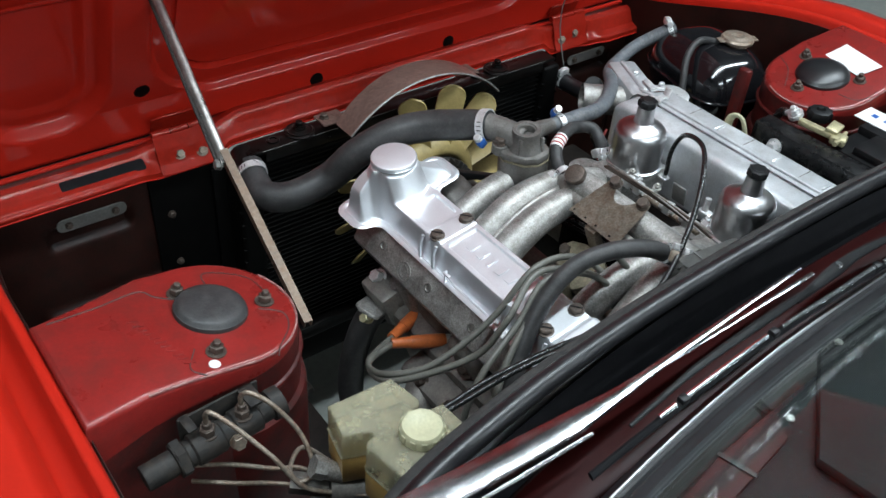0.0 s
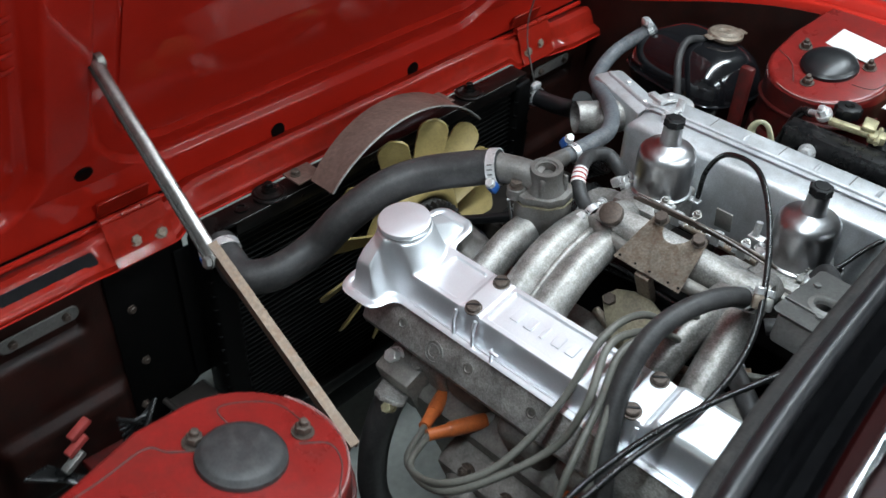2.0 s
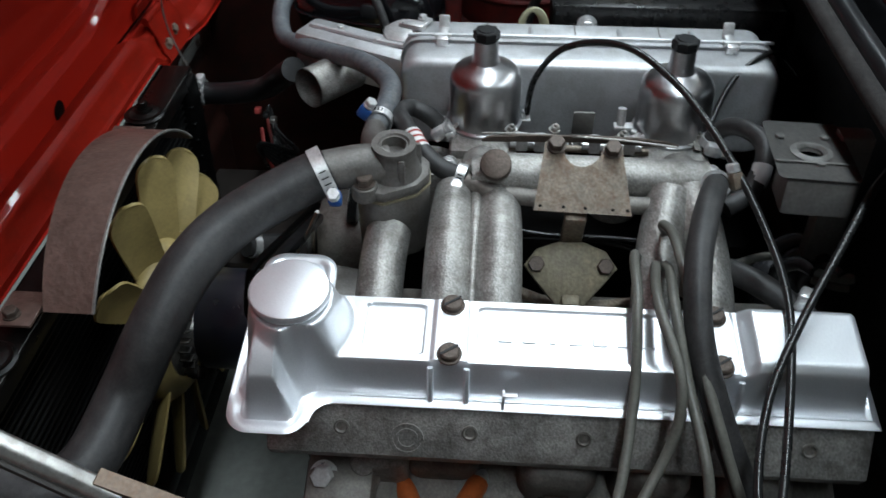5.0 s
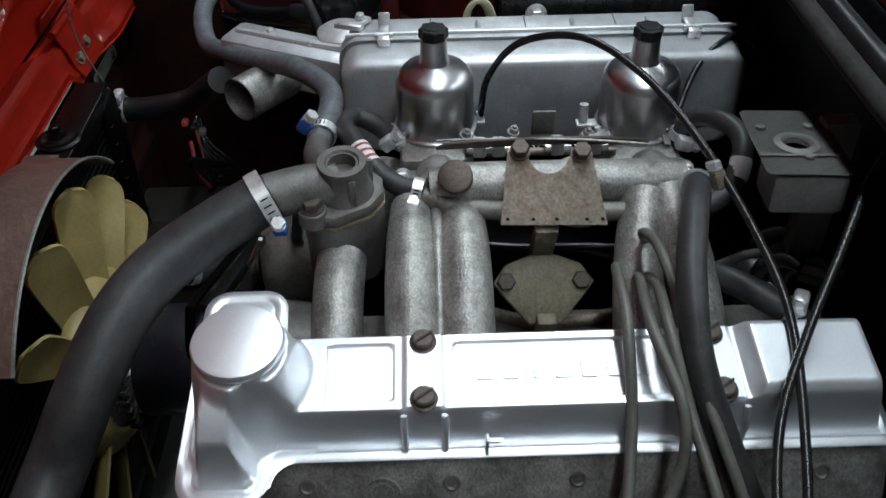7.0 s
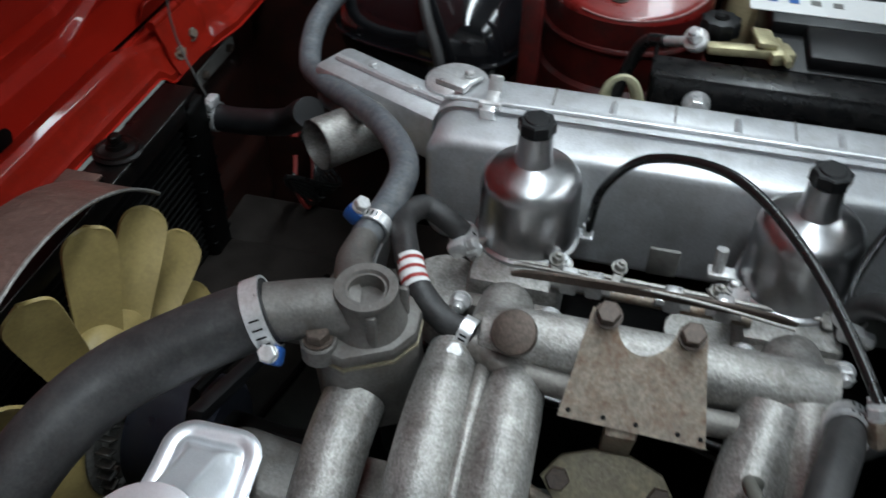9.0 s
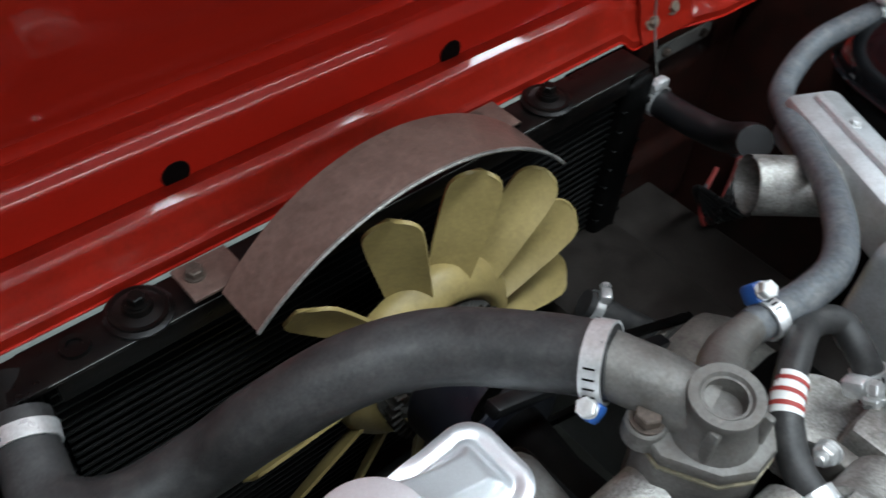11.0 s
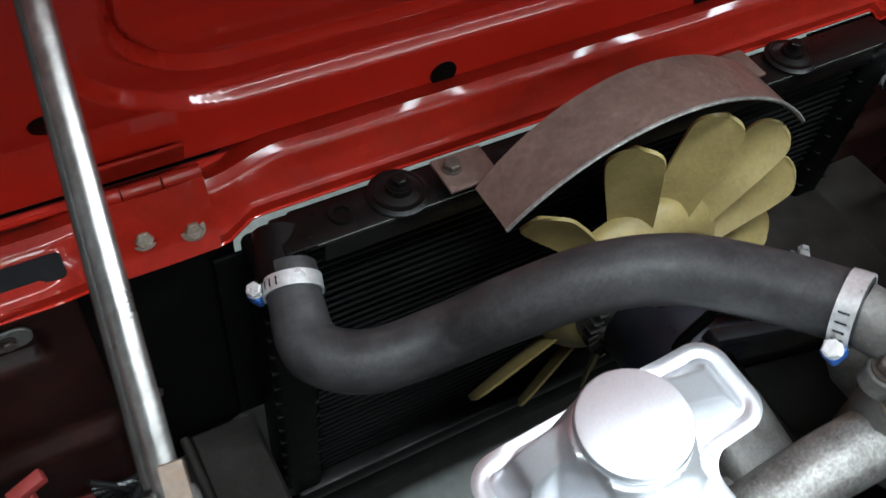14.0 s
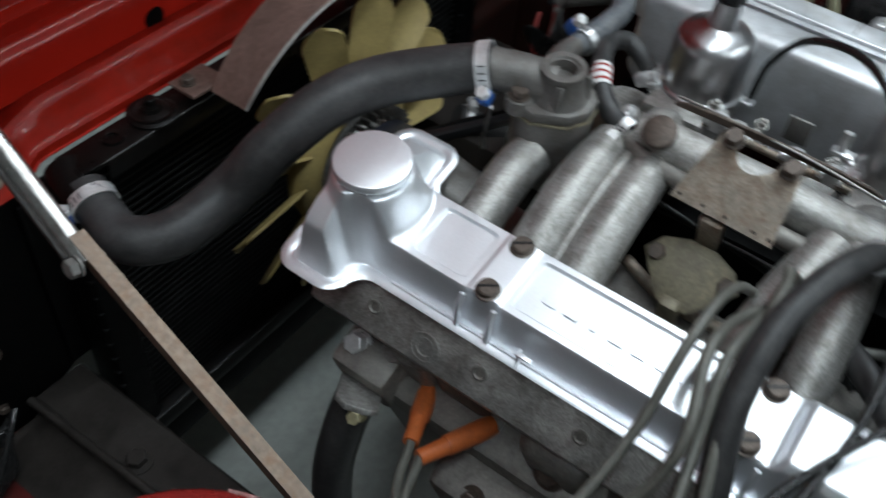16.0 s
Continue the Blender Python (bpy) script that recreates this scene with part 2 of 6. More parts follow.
CHASSIS = surface("grey_brown_chassis_paint", (0.021, 0.0175, 0.0155), 0.45, 0, 0.3, 0.05, 350, 18, (0.006, 0.005, 0.004), 0.6, 0.2, spec=0.25)
RAD_PAINT = surface("gloss_black_paint", (0.0025, 0.0023, 0.0022), 0.34, 0, 0.3, 0.06, 350, 25, (0.012, 0.008, 0.006), 0.4, 0.15, spec=0.2)
BRONZE = surface("brown_bolt", (0.085, 0.064, 0.052), 0.5, 0.45, 0.25, 0.1, 500, 60, (0.03, 0.022, 0.017), 0.4, 0.2)
AIRBOX = surface("pressed_alloy", (0.58, 0.59, 0.605), 0.42, 0.62, 0.14, 0.035, 500, 14, (0.32, 0.31, 0.29), 0.5, 0.15)
YELLOW = surface("aged_yellow_plastic", (0.275, 0.207, 0.078), 0.5, 0, 0.15, 0.03, 260, 25, (0.12, 0.085, 0.04), 0.3, 0.05)
ORANGE = surface("orange_boot", (0.5, 0.12, 0.03), 0.45, 0, 0.1, 0.03, 300, 40, (0.12, 0.05, 0.03), 0.3)
BLUE = surface("blue_plastic", (0.02, 0.09, 0.32), 0.35, 0, 0.1, 0.02)
CREAM = surface("cream_plastic", (0.45, 0.43, 0.28), 0.4, 0, 0.1, 0.03, 300, 30)
WHITE = surface("white_card", (0.62, 0.62, 0.61), 0.6, 0, 0.05, 0.01)
PALE_RED = surface("red_print", (0.26, 0.03, 0.025), 0.6, 0, 0.15, 0.03)
BRASS = surface("tarnished_brass", (0.40, 0.36, 0.22), 0.45, 0.6, 0.2, 0.06, 400, 60, (0.2, 0.15, 0.08), 0.3)
PLASTIC = surface("black_plastic", (0.006, 0.006, 0.0065), 0.42, 0, 0.12, 0.05, 700, 30, bump=0.08, spec=0.3)
GREY_DASH = surface("grey_dash", (0.008, 0.008, 0.0082), 0.8, 0, 0.1, 0.04, 600, 12, bump=0.1, spec=0.1)
CONCRETE = surface("garage_ceiling", (0.13, 0.13, 0.12), 0.7, 0, 0.1, 0.03, 60, 2.0)
FLOOR = surface("garage_floor", (0.33, 0.345, 0.32), 0.5, 0, 0.1, 0.03, 60, 2.0, (0.2, 0.2, 0.18), 0.3, 0.1)
BOOT_BLACK = surface("gloss_black_boot", (0.024, 0.024, 0.027), 0.2, 0, 0.2, 0.03, 350, 40, (0.05, 0.05, 0.05), 0.25)
# White for the unseen west wall, which serves as a reflector.
BOUNCE_WALL = surface("white_bounce_wall", (0.62, 0.63, 0.62), 0.7, 0, 0.08, 0.03, 80, 1.5)
WALL = surface("painted_wall", (0.075, 0.075, 0.075), 0.7, 0, 0.08, 0.03, 80, 1.5)
GREY_METAL = surface("grey_painted_steel", (0.14, 0.136, 0.128), 0.5, 0.25, 0.2, 0.05, 300, 20, (0.08, 0.07, 0.06), 0.4)
DUSTY_BLACK = surface("dusty_black_casting", (0.0125, 0.0115, 0.0105), 0.6, 0, 0.4, 0.10, 260, 40, (0.055, 0.042, 0.032), 0.55, 0.3, spec=0.3)
WORN_BLACK = surface("chipped_black_paint", (0.004, 0.004, 0.0045), 0.3, 0, 0.3, 0.06, 350, 60, (0.07, 0.065, 0.06), 0.3, 0.2, spec=0.35)
WORN_EDGE = surface("scuffed_edge", (0.26, 0.14, 0.13), 0.55, 0, 0.3, 0.1, 300, 40, (0.13, 0.012, 0.011), 1.0)
TAN_CAST = surface("tan_stained_cast", (0.2, 0.172, 0.115), 0.55, 0.3, 0.3, 0.08, 330, 28, (0.08, 0.065, 0.05), 0.6, 0.35)
STAY_STEEL = surface("bright_worn_steel", (0.34, 0.33, 0.315), 0.32, 0.9, 0.25, 0.05, 200, 35, (0.14, 0.11, 0.09), 0.5, 0.08)
STAY_RUST = surface("rust_stained_steel", (0.135, 0.098, 0.072), 0.5, 0.5, 0.3, 0.08, 260, 40, (0.12, 0.06, 0.03), 0.7, 0.2)
SEALER = surface("grimy_sealer", (0.05, 0.025, 0.022), 0.7, 0, 0.4, 0.1, 300, 60, (0.02, 0.015, 0.014), 0.6)
# Red set close to black, for the scuttle panel and the dash vent.
SCUTTLE_RED = surface("very_dark_red", (0.014, 0.0013, 0.0012), 0.4, 0, 0.1, 0.02, 300, 10, spec=0.12)
TROUGH = surface("dull_black_rubber", (0.002, 0.002, 0.0025), 0.55, 0, 0.3, 0.1, 300, 40, (0.008, 0.008, 0.009), 0.25, 0.1, spec=0.1)


def milky(name):
    mat = surface(name, (0.56, 0.53, 0.38), 0.24, 0, 0.12, 0.03, 300, 30, (0.40, 0.36, 0.24), 0.4, 0.06)
    b = mat.node_tree.nodes["Principled BSDF"]
    b.inputs["Transmission Weight"].default_value = 0.68
    b.inputs["IOR"].default_value = 1.25
    return mat


def glass(name):
    mat = bpy.data.materials.new(name)
    mat.use_nodes = True
    b = mat.node_tree.nodes["Principled BSDF"]
    b.inputs["Base Color"].default_value = (0.86, 0.92, 0.9, 1)
    b.inputs["Roughness"].default_value = 0.02
    b.inputs["Transmission Weight"].default_value = 1
    b.inputs["IOR"].default_value = 1.3
    return mat


def glow(name, strength):
    mat = bpy.data.materials.new(name)
    mat.use_nodes = True
    b = mat.node_tree.nodes["Principled BSDF"]
    b.inputs["Emission Color"].default_value = (1, 0.985, 0.95, 1)
    b.inputs["Emission Strength"].default_value = strength
    return mat


MILKY, GLASS, TUBE_GLOW = milky("milky_plastic"), glass("windscreen_glass"), glow("lit_diffuser", 6.0)
AMBER = surface("fluid_in_plastic", (0.36, 0.23, 0.075), 0.35, 0, 0.12, 0.02, 300, 30)
# About two thirds of the body red's value, for the slam panel and hinges.
RED_DULL = surface("duller_red_paint", (0.25, 0.011, 0.005), 0.4, 0, 0.15, 0.02, 300, 12, (0.08, 0.012, 0.006), 0.3, 0.06, coat=0.5, spec=0.1)


# ---- garage ----
def garage():
    solo("floor", box(12, 12, 0.1, 0, at=(0, 0, -0.1)), FLOOR, "worn grey painted concrete garage floor", "floor", kind="structure")
    for n, (x, y, sx, sy) in dict(north=(0, 5, 12, 0.2), south=(0, -5.5, 12, 0.2), west=(-4, -0.25, 0.2, 10.2), east=(4, -0.25, 0.2, 10.2)).items():
        # The west wall is made white to brighten left-facing metal.
        solo("wall_" + n, box(sx, sy, 3.2, 0, at=(x, y, 0)), BOUNCE_WALL if n == "west" else WALL, "unseen garage wall made white to throw light on the engine's left side" if n == "west" else "plain painted garage wall", "wall", kind="structure")
    solo("ceiling", box(12, 12, 0.1, 0, at=(0, 0, 3.2)), CONCRETE, "plain pale garage ceiling", "ceiling", kind="structure")
    for lx, ly, long, watts in LAMPS:
        t = thing("ceiling_light", (lx, ly, 3.2), "long white fluorescent batten under the ceiling", "lamp", "ceiling lights")
        part("housing", box(long + 0.1, 0.26, 0.24, 0.01, at=(lx, ly, 2.96)), WHITE, t)
        part("diffuser", box(long, 0.22, 0.06, 0.01, at=(lx, ly, 2.895)), TUBE_GLOW, t)


garage()


# ---- car body ----
body = thing("car_body", (0, 0.1, 0), "red painted car body with an open engine bay", "car")


def tower_top(x, y):
    return 0.848 + 0.19 * (abs(x) - 0.525)


def strut_tower(side):
    """The flat-topped suspension tower with its rubber cap and three nuts."""
    sx = side
    cx, cy = (-0.528, 0.018) if side < 0 else (0.527, -0.012)
    t = thing("strut_tower", (cx, cy, 0.5), "dark red painted suspension tower with a black rubber cap" if side < 0 else "dark red suspension tower with a white paper label on top", "strut tower", "suspension towers")
    # outline: round inboard end, flaring out towards the wing
    out = [(cx - sx * (x - cx), y) for x, y in circle(0.088, 19, cx, cy, 90, -90)]
    out += [(sx * x, y) for x, y in (((0.60, -0.071), (0.635, -0.074), (0.696, -0.089), (0.696, 0.063), (0.645, 0.078), (0.58, 0.102)) if side < 0 else ((0.60, -0.104), (0.63, -0.106), (0.676, -0.10), (0.676, 0.06), (0.585, 0.076)))]
    bm = bmesh.new()
    low = [bm.verts.new((x, y, 0.826)) for x, y in out]
    top = [bm.verts.new((x, y, tower_top(x, y))) for x, y in out]
    n = len(out)
    for i in range(n):
        bm.faces.new((low[i], low[(i + 1) % n], top[(i + 1) % n], top[i]))
    bm.faces.new(top)
    bmesh.ops.recalc_face_normals(bm, faces=bm.faces[:])
    rim = [e for e in bm.edges if e.verts[0] in top and e.verts[1] in top]
    bmesh.ops.bevel(bm, geom=rim, offset=0.007, segments=3, profile=0.5, affect="EDGES")
    part("tower_panel", bm, RED_BAY, t)
    edge = [(cx + (x - cx) * 0.982, cy + (y - cy) * 0.982, tower_top(x, y) - 0.0017) for x, y in out[6:21]]
    part("worn_edge", tube(edge, 0.0012, 6, 3), WORN_EDGE, t, "paint scuffed pale along the rim")
    part("tower_wall", prism(out, 0.406, 0, 1, pose(0, 0, 0.42)), RED_DARK, t, "dark red tower wall")
    tilt = pose(0, 0, 0, 0, -math.degrees(math.atan(0.19)) * sx, 0)
    at = Matrix.Translation((cx + 0.002 * sx, cy + 0.002, tower_top(cx, 0) - 0.002)) @ tilt @ Matrix.Diagonal((0.92, 0.92, 1, 1) if side < 0 else (1, 1, 1, 1))
    part("rubber_cap", lathe([(0.0415, 0), (0.0425, 0.003), (0.0415, 0.007), (0.0405, 0.0075), (0.039, 0.0105), (0.035, 0.0128), (0.026, 0.0145 if side < 0 else 0.0175), (0.012, 0.0155 if side < 0 else 0.02), (0, 0.0158 if side < 0 else 0.0206)], 40, at), RUBBER if side < 0 else SOFT_RUBBER, t, "domed black rubber cap")
    for k, (nx, ny) in enumerate(((0.550, 0.058), (0.471, 0.013), (0.553, -0.042))):
        p = (nx * sx, ny, tower_top(nx, 0)) if side < 0 else (nx + 0.003, ny - 0.017, tower_top(nx, 0))
        nut = part("nut", xf(hexbolt(0.013, 0.008, 0.0105, 0.001, 0.006), Matrix.Translation(p) @ tilt), BRONZE, t, "brown oxidised nut on its stud")
    return t


near_tower, far_tower = strut_tower(-1), strut_tower(1)


def wing(side):
    """The outer wing with its rolled gutter beside the bonnet opening."""
    s = side
    prof = [(0.6745, 0.852), (0.676, 0.868), (0.680, 0.876), (0.688, 0.877), (0.691, 0.866), (0.697, 0.851), (0.711, 0.850), (0.720, 0.868), (0.735, 0.880), (0.77, 0.875), (0.80, 0.85), (0.815, 0.80), (0.82, 0.70), (0.81, 0.5)]

    def fn(a, b):
        y = -0.75 + 1.32 * a
        x, _, z = line[round(b * (len(line) - 1))]
        drop = 0.11 * smoothstep(0.05, 0.62, y)
        inset = 0.035 * smoothstep(-0.1, 0.5, y) if s > 0 else 0.035 * smoothstep(0.12, 0.56, y) - 0.020
        return (s * (x - inset), y, z - drop)

    line = smooth_path([(x, 0, z) for x, z in prof], 5)
    bm = grid(60, len(line) - 1, fn, 0.0012)
    return part("wing", bm, RED, body)


wing(-1), wing(1)


def inner_panels():
    for s in (-1, 1):
        x = 0.665 * s

        def wall(a, b):
            y = -0.40 + 0.95 * a
            top = 0.862 - 0.11 * smoothstep(0.05, 0.62, y)
            return (s * (0.6735 - (0.035 * smoothstep(-0.1, 0.5, y) if s > 0 else 0.035 * smoothstep(0.12, 0.56, y) - 0.020) - 0.012 * (1 - b) - 0.004 * math.sin(7 * a) * (1 - b) * b * 4), y, 0.3 + (top - 0.3) * b)

        bm = grid(30, 14, wall, 0.001)
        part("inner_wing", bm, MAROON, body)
        # front panel between wing and radiator, with a pressed slot
        fx0, fx1 = 0.66, 0.415

        def fn(a, b):
            px, pz = fx0 + (fx1 - fx0) * a, 0.30 + 0.40 * b
            d = max(abs(px - 0.52) - 0.055, abs(pz - 0.645) - 0.01)
            dip = 0.012 * (1 - smoothstep(0.0, 0.012, d))
            d2 = max(abs(px - 0.52) - 0.08, abs(pz - 0.45) - 0.05)
            dip -= 0.015 * (1 - smoothstep(0.0, 0.02, d2))
            return (s * px, 0.487 + dip, pz)

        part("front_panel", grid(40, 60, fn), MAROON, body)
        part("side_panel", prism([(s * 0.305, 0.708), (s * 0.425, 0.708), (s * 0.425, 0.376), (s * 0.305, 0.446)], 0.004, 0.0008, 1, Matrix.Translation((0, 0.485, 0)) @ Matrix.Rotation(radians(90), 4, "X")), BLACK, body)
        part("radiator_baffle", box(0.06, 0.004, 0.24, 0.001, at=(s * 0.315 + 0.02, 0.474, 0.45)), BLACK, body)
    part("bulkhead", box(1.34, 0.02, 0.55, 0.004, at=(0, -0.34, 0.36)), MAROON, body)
    part("crossmember", box(1.0, 0.06, 0.07, 0.01, at=(0, 0.46, 0.22)), BLACK, body)


inner_panels()


def slam_panel():
    """The red lip over the radiator, with hinge bays."""
    # the panel's middle lies a little to the battery side
    def out(x):
        return x - 0.09 if x > 0.1 else abs(x)

    def edge(x):
        a = out(x)
        return 0.733 - 0.020 * smoothstep(0.285, 0.315, a) + 0.012 * smoothstep(0.405, 0.44, a) - (0.016 * smoothstep(0.46, 0.56, x))

    def top(x):
        return 0.769 - 0.016 * smoothstep(0.255, 0.315, out(x)) - 0.007 * smoothstep(0.40, 0.44, out(x))

    def fn(a, b):
        x = -0.665 + 1.33 * a
        z0, z1, w = edge(x), top(x), smoothstep(0.405, 0.44, out(x))
        y0 = 0.476 - 0.012 * w
        prof = [(y0, z0 - 0.010), (y0, z0), (y0 + 0.003, z0 + 0.003), (0.486 - 0.006 * w, z0 + 0.018 - 0.010 * w), (0.4895 + 0.002 * w, z1 - 0.007), (0.4912 + 0.002 * w, z1 - 0.0046), (0.4985 + 0.004 * w, z1 - 0.0002 + 0.0004 * math.sin(38 * x)), (0.506 + 0.003 * w, z1 - 0.003), (0.535, z1 - 0.014)]
        k = b * 8
        i = min(int(k), 7)
        return (x, prof[i][0] + (prof[i + 1][0] - prof[i][0]) * (k - i), prof[i][1] + (prof[i + 1][1] - prof[i][1]) * (k - i))

    part("slam_panel", grid(120, 32, fn, 0.0012), RED_DULL, body)
    xs = np.linspace(-0.66, 0.66, 140)
    # Tube in the brighter body red, added to carry the lip's highlight.
    part("lip_edge", tube([(x, 0.4752 - 0.012 * smoothstep(0.405, 0.44, out(x)), edge(x) - 0.0095) for x in xs], 0.0014, 6, 1), RED, body, "thin glossy red lip edge added for its highlight")
    for x, z in ((-0.205, 0.744), (-0.2, 0.738), (0.10, 0.742)):
        part("rivet_hole", lathe([(0.0016, 0.0), (0, 0.0004)], 10, along((x, 0.4865 + (z - 0.735) * 0.2 - 0.0022, z), (0, -1, 0.3))), BLACK, body)


slam_panel()

BON_Y, BON_Z, BON_TILT = 0.546, 0.765, 23.5  # lower edge of the open bonnet and its lean towards the rear


def bonnet():
    t = thing("bonnet", (0, BON_Y, BON_Z), "open red bonnet, hinged at the front, seen from inside", "bonnet")
    m = Matrix.Translation((0, BON_Y, BON_Z)) @ Matrix.Rotation(radians(BON_TILT), 4, "X")

    # local: x across, z up the bonnet, y towards the outer skin
    def bay(x, v, x0, x1, v0, r):
        """Distance into a rounded panel field, negative inside."""
        dx, dv = max(x0 - x, x - x1) + r, v0 - v + r
        return math.hypot(max(dx, 0), max(dv, 0)) + min(max(dx, dv), 0) - r

    def skin(x, v):
        mid = bay(x, v, -0.358, 0.358, 0.083, 0.085)
        side = bay(abs(x), v, 0.468, 0.62, 0.062, 0.06)
        # frame face, slope, flange, then a narrow gap and the skin
        d = -0.010 + 0.010 * min(1.0, max(0.0, (0.0365 - mid) / 0.006))
        d -= 0.0022 * smoothstep(0.004, 0.0, mid)
        d += 0.0145 * smoothstep(0.0005, -0.0015, mid) - 0.0065 * smoothstep(-0.0045, -0.0065, mid)
        d += 0.016 * smoothstep(0.022, 0.0, side) + 0.006 * smoothstep(-0.008, -0.024, side)
        d -= 0.31 * max(0.0, 0.060 - v)
        d += 0.008 * smoothstep(0.006, -0.006, v)
        return d + 0.03 * smoothstep(0.61, 0.64, abs(x))

    def fn(a, b):
        x = float(np.interp(a, (0, 0.14, 0.19, 0.42, 0.58, 0.81, 0.86, 1), (-0.64, -0.46, -0.38, -0.24, 0.24, 0.38, 0.46, 0.64)))
        v = -0.006 + 0.25 * b if b < 0.5 else 0.119 + 0.90 * ((b - 0.5) * 2) ** 1.25
        return m @ Vector((x, skin(x, v), v))

    part("inner_skin", grid(400, 180, fn), RED, t, "", 50)
    part("outer_skin", grid(20, 20, lambda a, b: m @ Vector((-0.655 + 1.31 * a, 0.05 + 0.02 * math.sin(math.pi * a), -0.01 + 1.05 * b))), RED, t)
    part("hem", tube([m @ Vector((x, -0.030, -0.0075)) for x in np.linspace(-0.64, 0.64, 30)], 0.0045, 8, 1), RED, t)
    # Black strip stands in for the shade in the gap above the slam panel.
    part("hem_gap_shade", tube([m @ Vector((x, -0.020, -0.0155)) for x in np.linspace(-0.64, 0.64, 30)], 0.0045, 8, 1), BLACK, t, "black strip in place of the shade under the bonnet edge")
    for x, v in ((-0.404, 0.086), (-0.105, 0.0148), (0.173, 0.0148), (0.404, 0.086)):
        lean = 22 if v < 0.06 else 0
        p = m @ pose(x, skin(x, v), v, 90 - lean, 0, 0)
        part("drain_hole", lathe([(0.0122, -0.0015), (0.0118, 0.0), (0.0108, 0.0002), (0, 0.0)], 28, p @ pose(0, 0, 0.0016)), BLACK, t, "dark round hole in the bonnet frame")
    # pressed louvres beside the frame
    for s in (-1, 1):
        for k in range(4):
            v = 0.272 + 0.023 * k
            y = skin(s * 0.53, v)

            def bulge(a, b, v=v, y=y):
                x = s * (0.455 + 0.15 * a)
                e = min(1.0, 6 * min(a, 1 - a) + 0.05)
                return m @ Vector((x, y - 0.0085 * e * math.sin(math.pi * min(1.0, b * 0.62)), v + 0.015 * b))

            part("louvre", grid(24, 8, bulge, 0.0008), RED, t)
    for s in (-1, 1):
        x0 = -0.36 if s < 0 else 0.455

        def plate(a, b):
            k = b * 3
            row = ((0.4955, 0.7635), (0.4865, 0.742), (0.4815, 0.722), (0.4730, 0.708))
            i = min(int(k), 2)
            y, z = (row[i][n] + (row[i + 1][n] - row[i][n]) * (k - i) for n in (0, 1))
            return (x0 - 0.043 + 0.086 * a, y - 0.0022 * math.sin(math.pi * a) ** 0.5, z)

        h = part("hinge_plate", grid(14, 12, plate, 0.003), RED_DULL, t, "red painted bonnet hinge")
        part("hinge_leaf", xf(box(0.074, 0.026, 0.0035, 0.0012, 1), along((x0, 0.5125, 0.776), (0, -1, -0.4))), RED_DULL, h)
        for k, dx in enumerate((-0.029, 0.0, 0.029)):
            part("knuckle", tube([(x0 + dx - 0.0138, 0.4975, 0.7655), (x0 + dx + 0.0138, 0.4975, 0.7655)], 0.0050 if k % 2 else 0.0056, 14, 1), RED_DULL, h)
        for bx, by, bz in ((-0.009, 0.4815, 0.7325), (0.026, 0.4795, 0.7275)):
            bolt = part("hinge_bolt", xf(hexbolt(0.0115, 0.0055, 0.0095), along((x0 + s * bx * -1, by, bz), (0, -0.9, 0.42))), BROWN_STEEL, h, "dull bolt on a round washer")
    # rolled edge and its long slot outboard of the near hinge
    part("rolled_edge", tube([(-x, 0.467, 0.722 + 0.001 * math.sin(9 * x)) for x in np.linspace(0.430, 0.655, 14)], [0.001, 0.0045, 0.0055, 0.0055, 0.0055, 0.0055, 0.0055], 12, 2), RED_DULL, body)
    part("panel_slot", xf(prism(rounded(0.125, 0.019, 0.004), 0.0012, 0.0004, 1), Matrix.Translation((-0.487, 0.4815, 0.7335)) @ Matrix.Rotation(radians(31), 4, "X")), TROUGH, body, "dark slot in the front panel")
    return t


bonnet()


def stay():
    a, p, l = Vector((-0.391, 0.43, 1.010)), Vector((-0.4145, 0.209, 0.8845)), Vector((-0.428, -0.005, 0.795))
    t = thing("bonnet_stay", l, "folding steel bonnet stay, bright above and rusty below", "bonnet stay")

    def channel(p0, p1, wide, deep):
        """A folded channel: a flat face with two flanges, along p0 to p1."""
        d = (p1 - p0).normalized()
        side = Vector((1, 0, 0.1))
        side = (side - d * side.dot(d)).normalized()
        up = side.cross(d)
        up = up if up.z > 0 else -up
        m = Matrix.Translation(p0) @ Matrix((side, up, d)).transposed().to_4x4()
        w, h, k = wide / 2, deep / 2, 0.002
        out = [(-w, -h), (-w, h), (w, h), (w, -h), (w - k, -h), (w - k, h - k), (-w + k, h - k), (-w + k, -h)]
        return prism(out, (p1 - p0).length, 0.0006, 1, m)

    part("upper_arm", tube([a, p], 0.0074, 14, 1, flat=0.75), STAY_STEEL, t)
    # Thin rod drawn for the dark edge of the arm's channel flange.
    part("arm_flange", tube([a + Vector((-0.0068, 0, -0.003)), p + Vector((-0.0068, 0.01, 0.002))], 0.0024, 8, 1), CHASSIS, t, "dark flange edge of the arm, drawn as a rod")
    part("lower_arm", channel(l, p + Vector((0.005, 0.014, 0.0085)), 0.0100, 0.0135), STAY_RUST, t)
    part("joint", join(xf(hexbolt(0.011, 0.006, 0.007), along(p + Vector((-0.006, 0, 0.002)), (-1, 0.1, 0.2))), xf(hexbolt(0.009, 0.005), along(p + Vector((0.006, 0, 0)), (1, 0, 0.3)))), GREY_METAL, t)
    part("top_eye", lathe([(0, 0), (0.009, 0), (0.009, 0.008), (0, 0.008)], 16, along(a, (1, 0, 0))), DULL_STEEL, t)


stay()


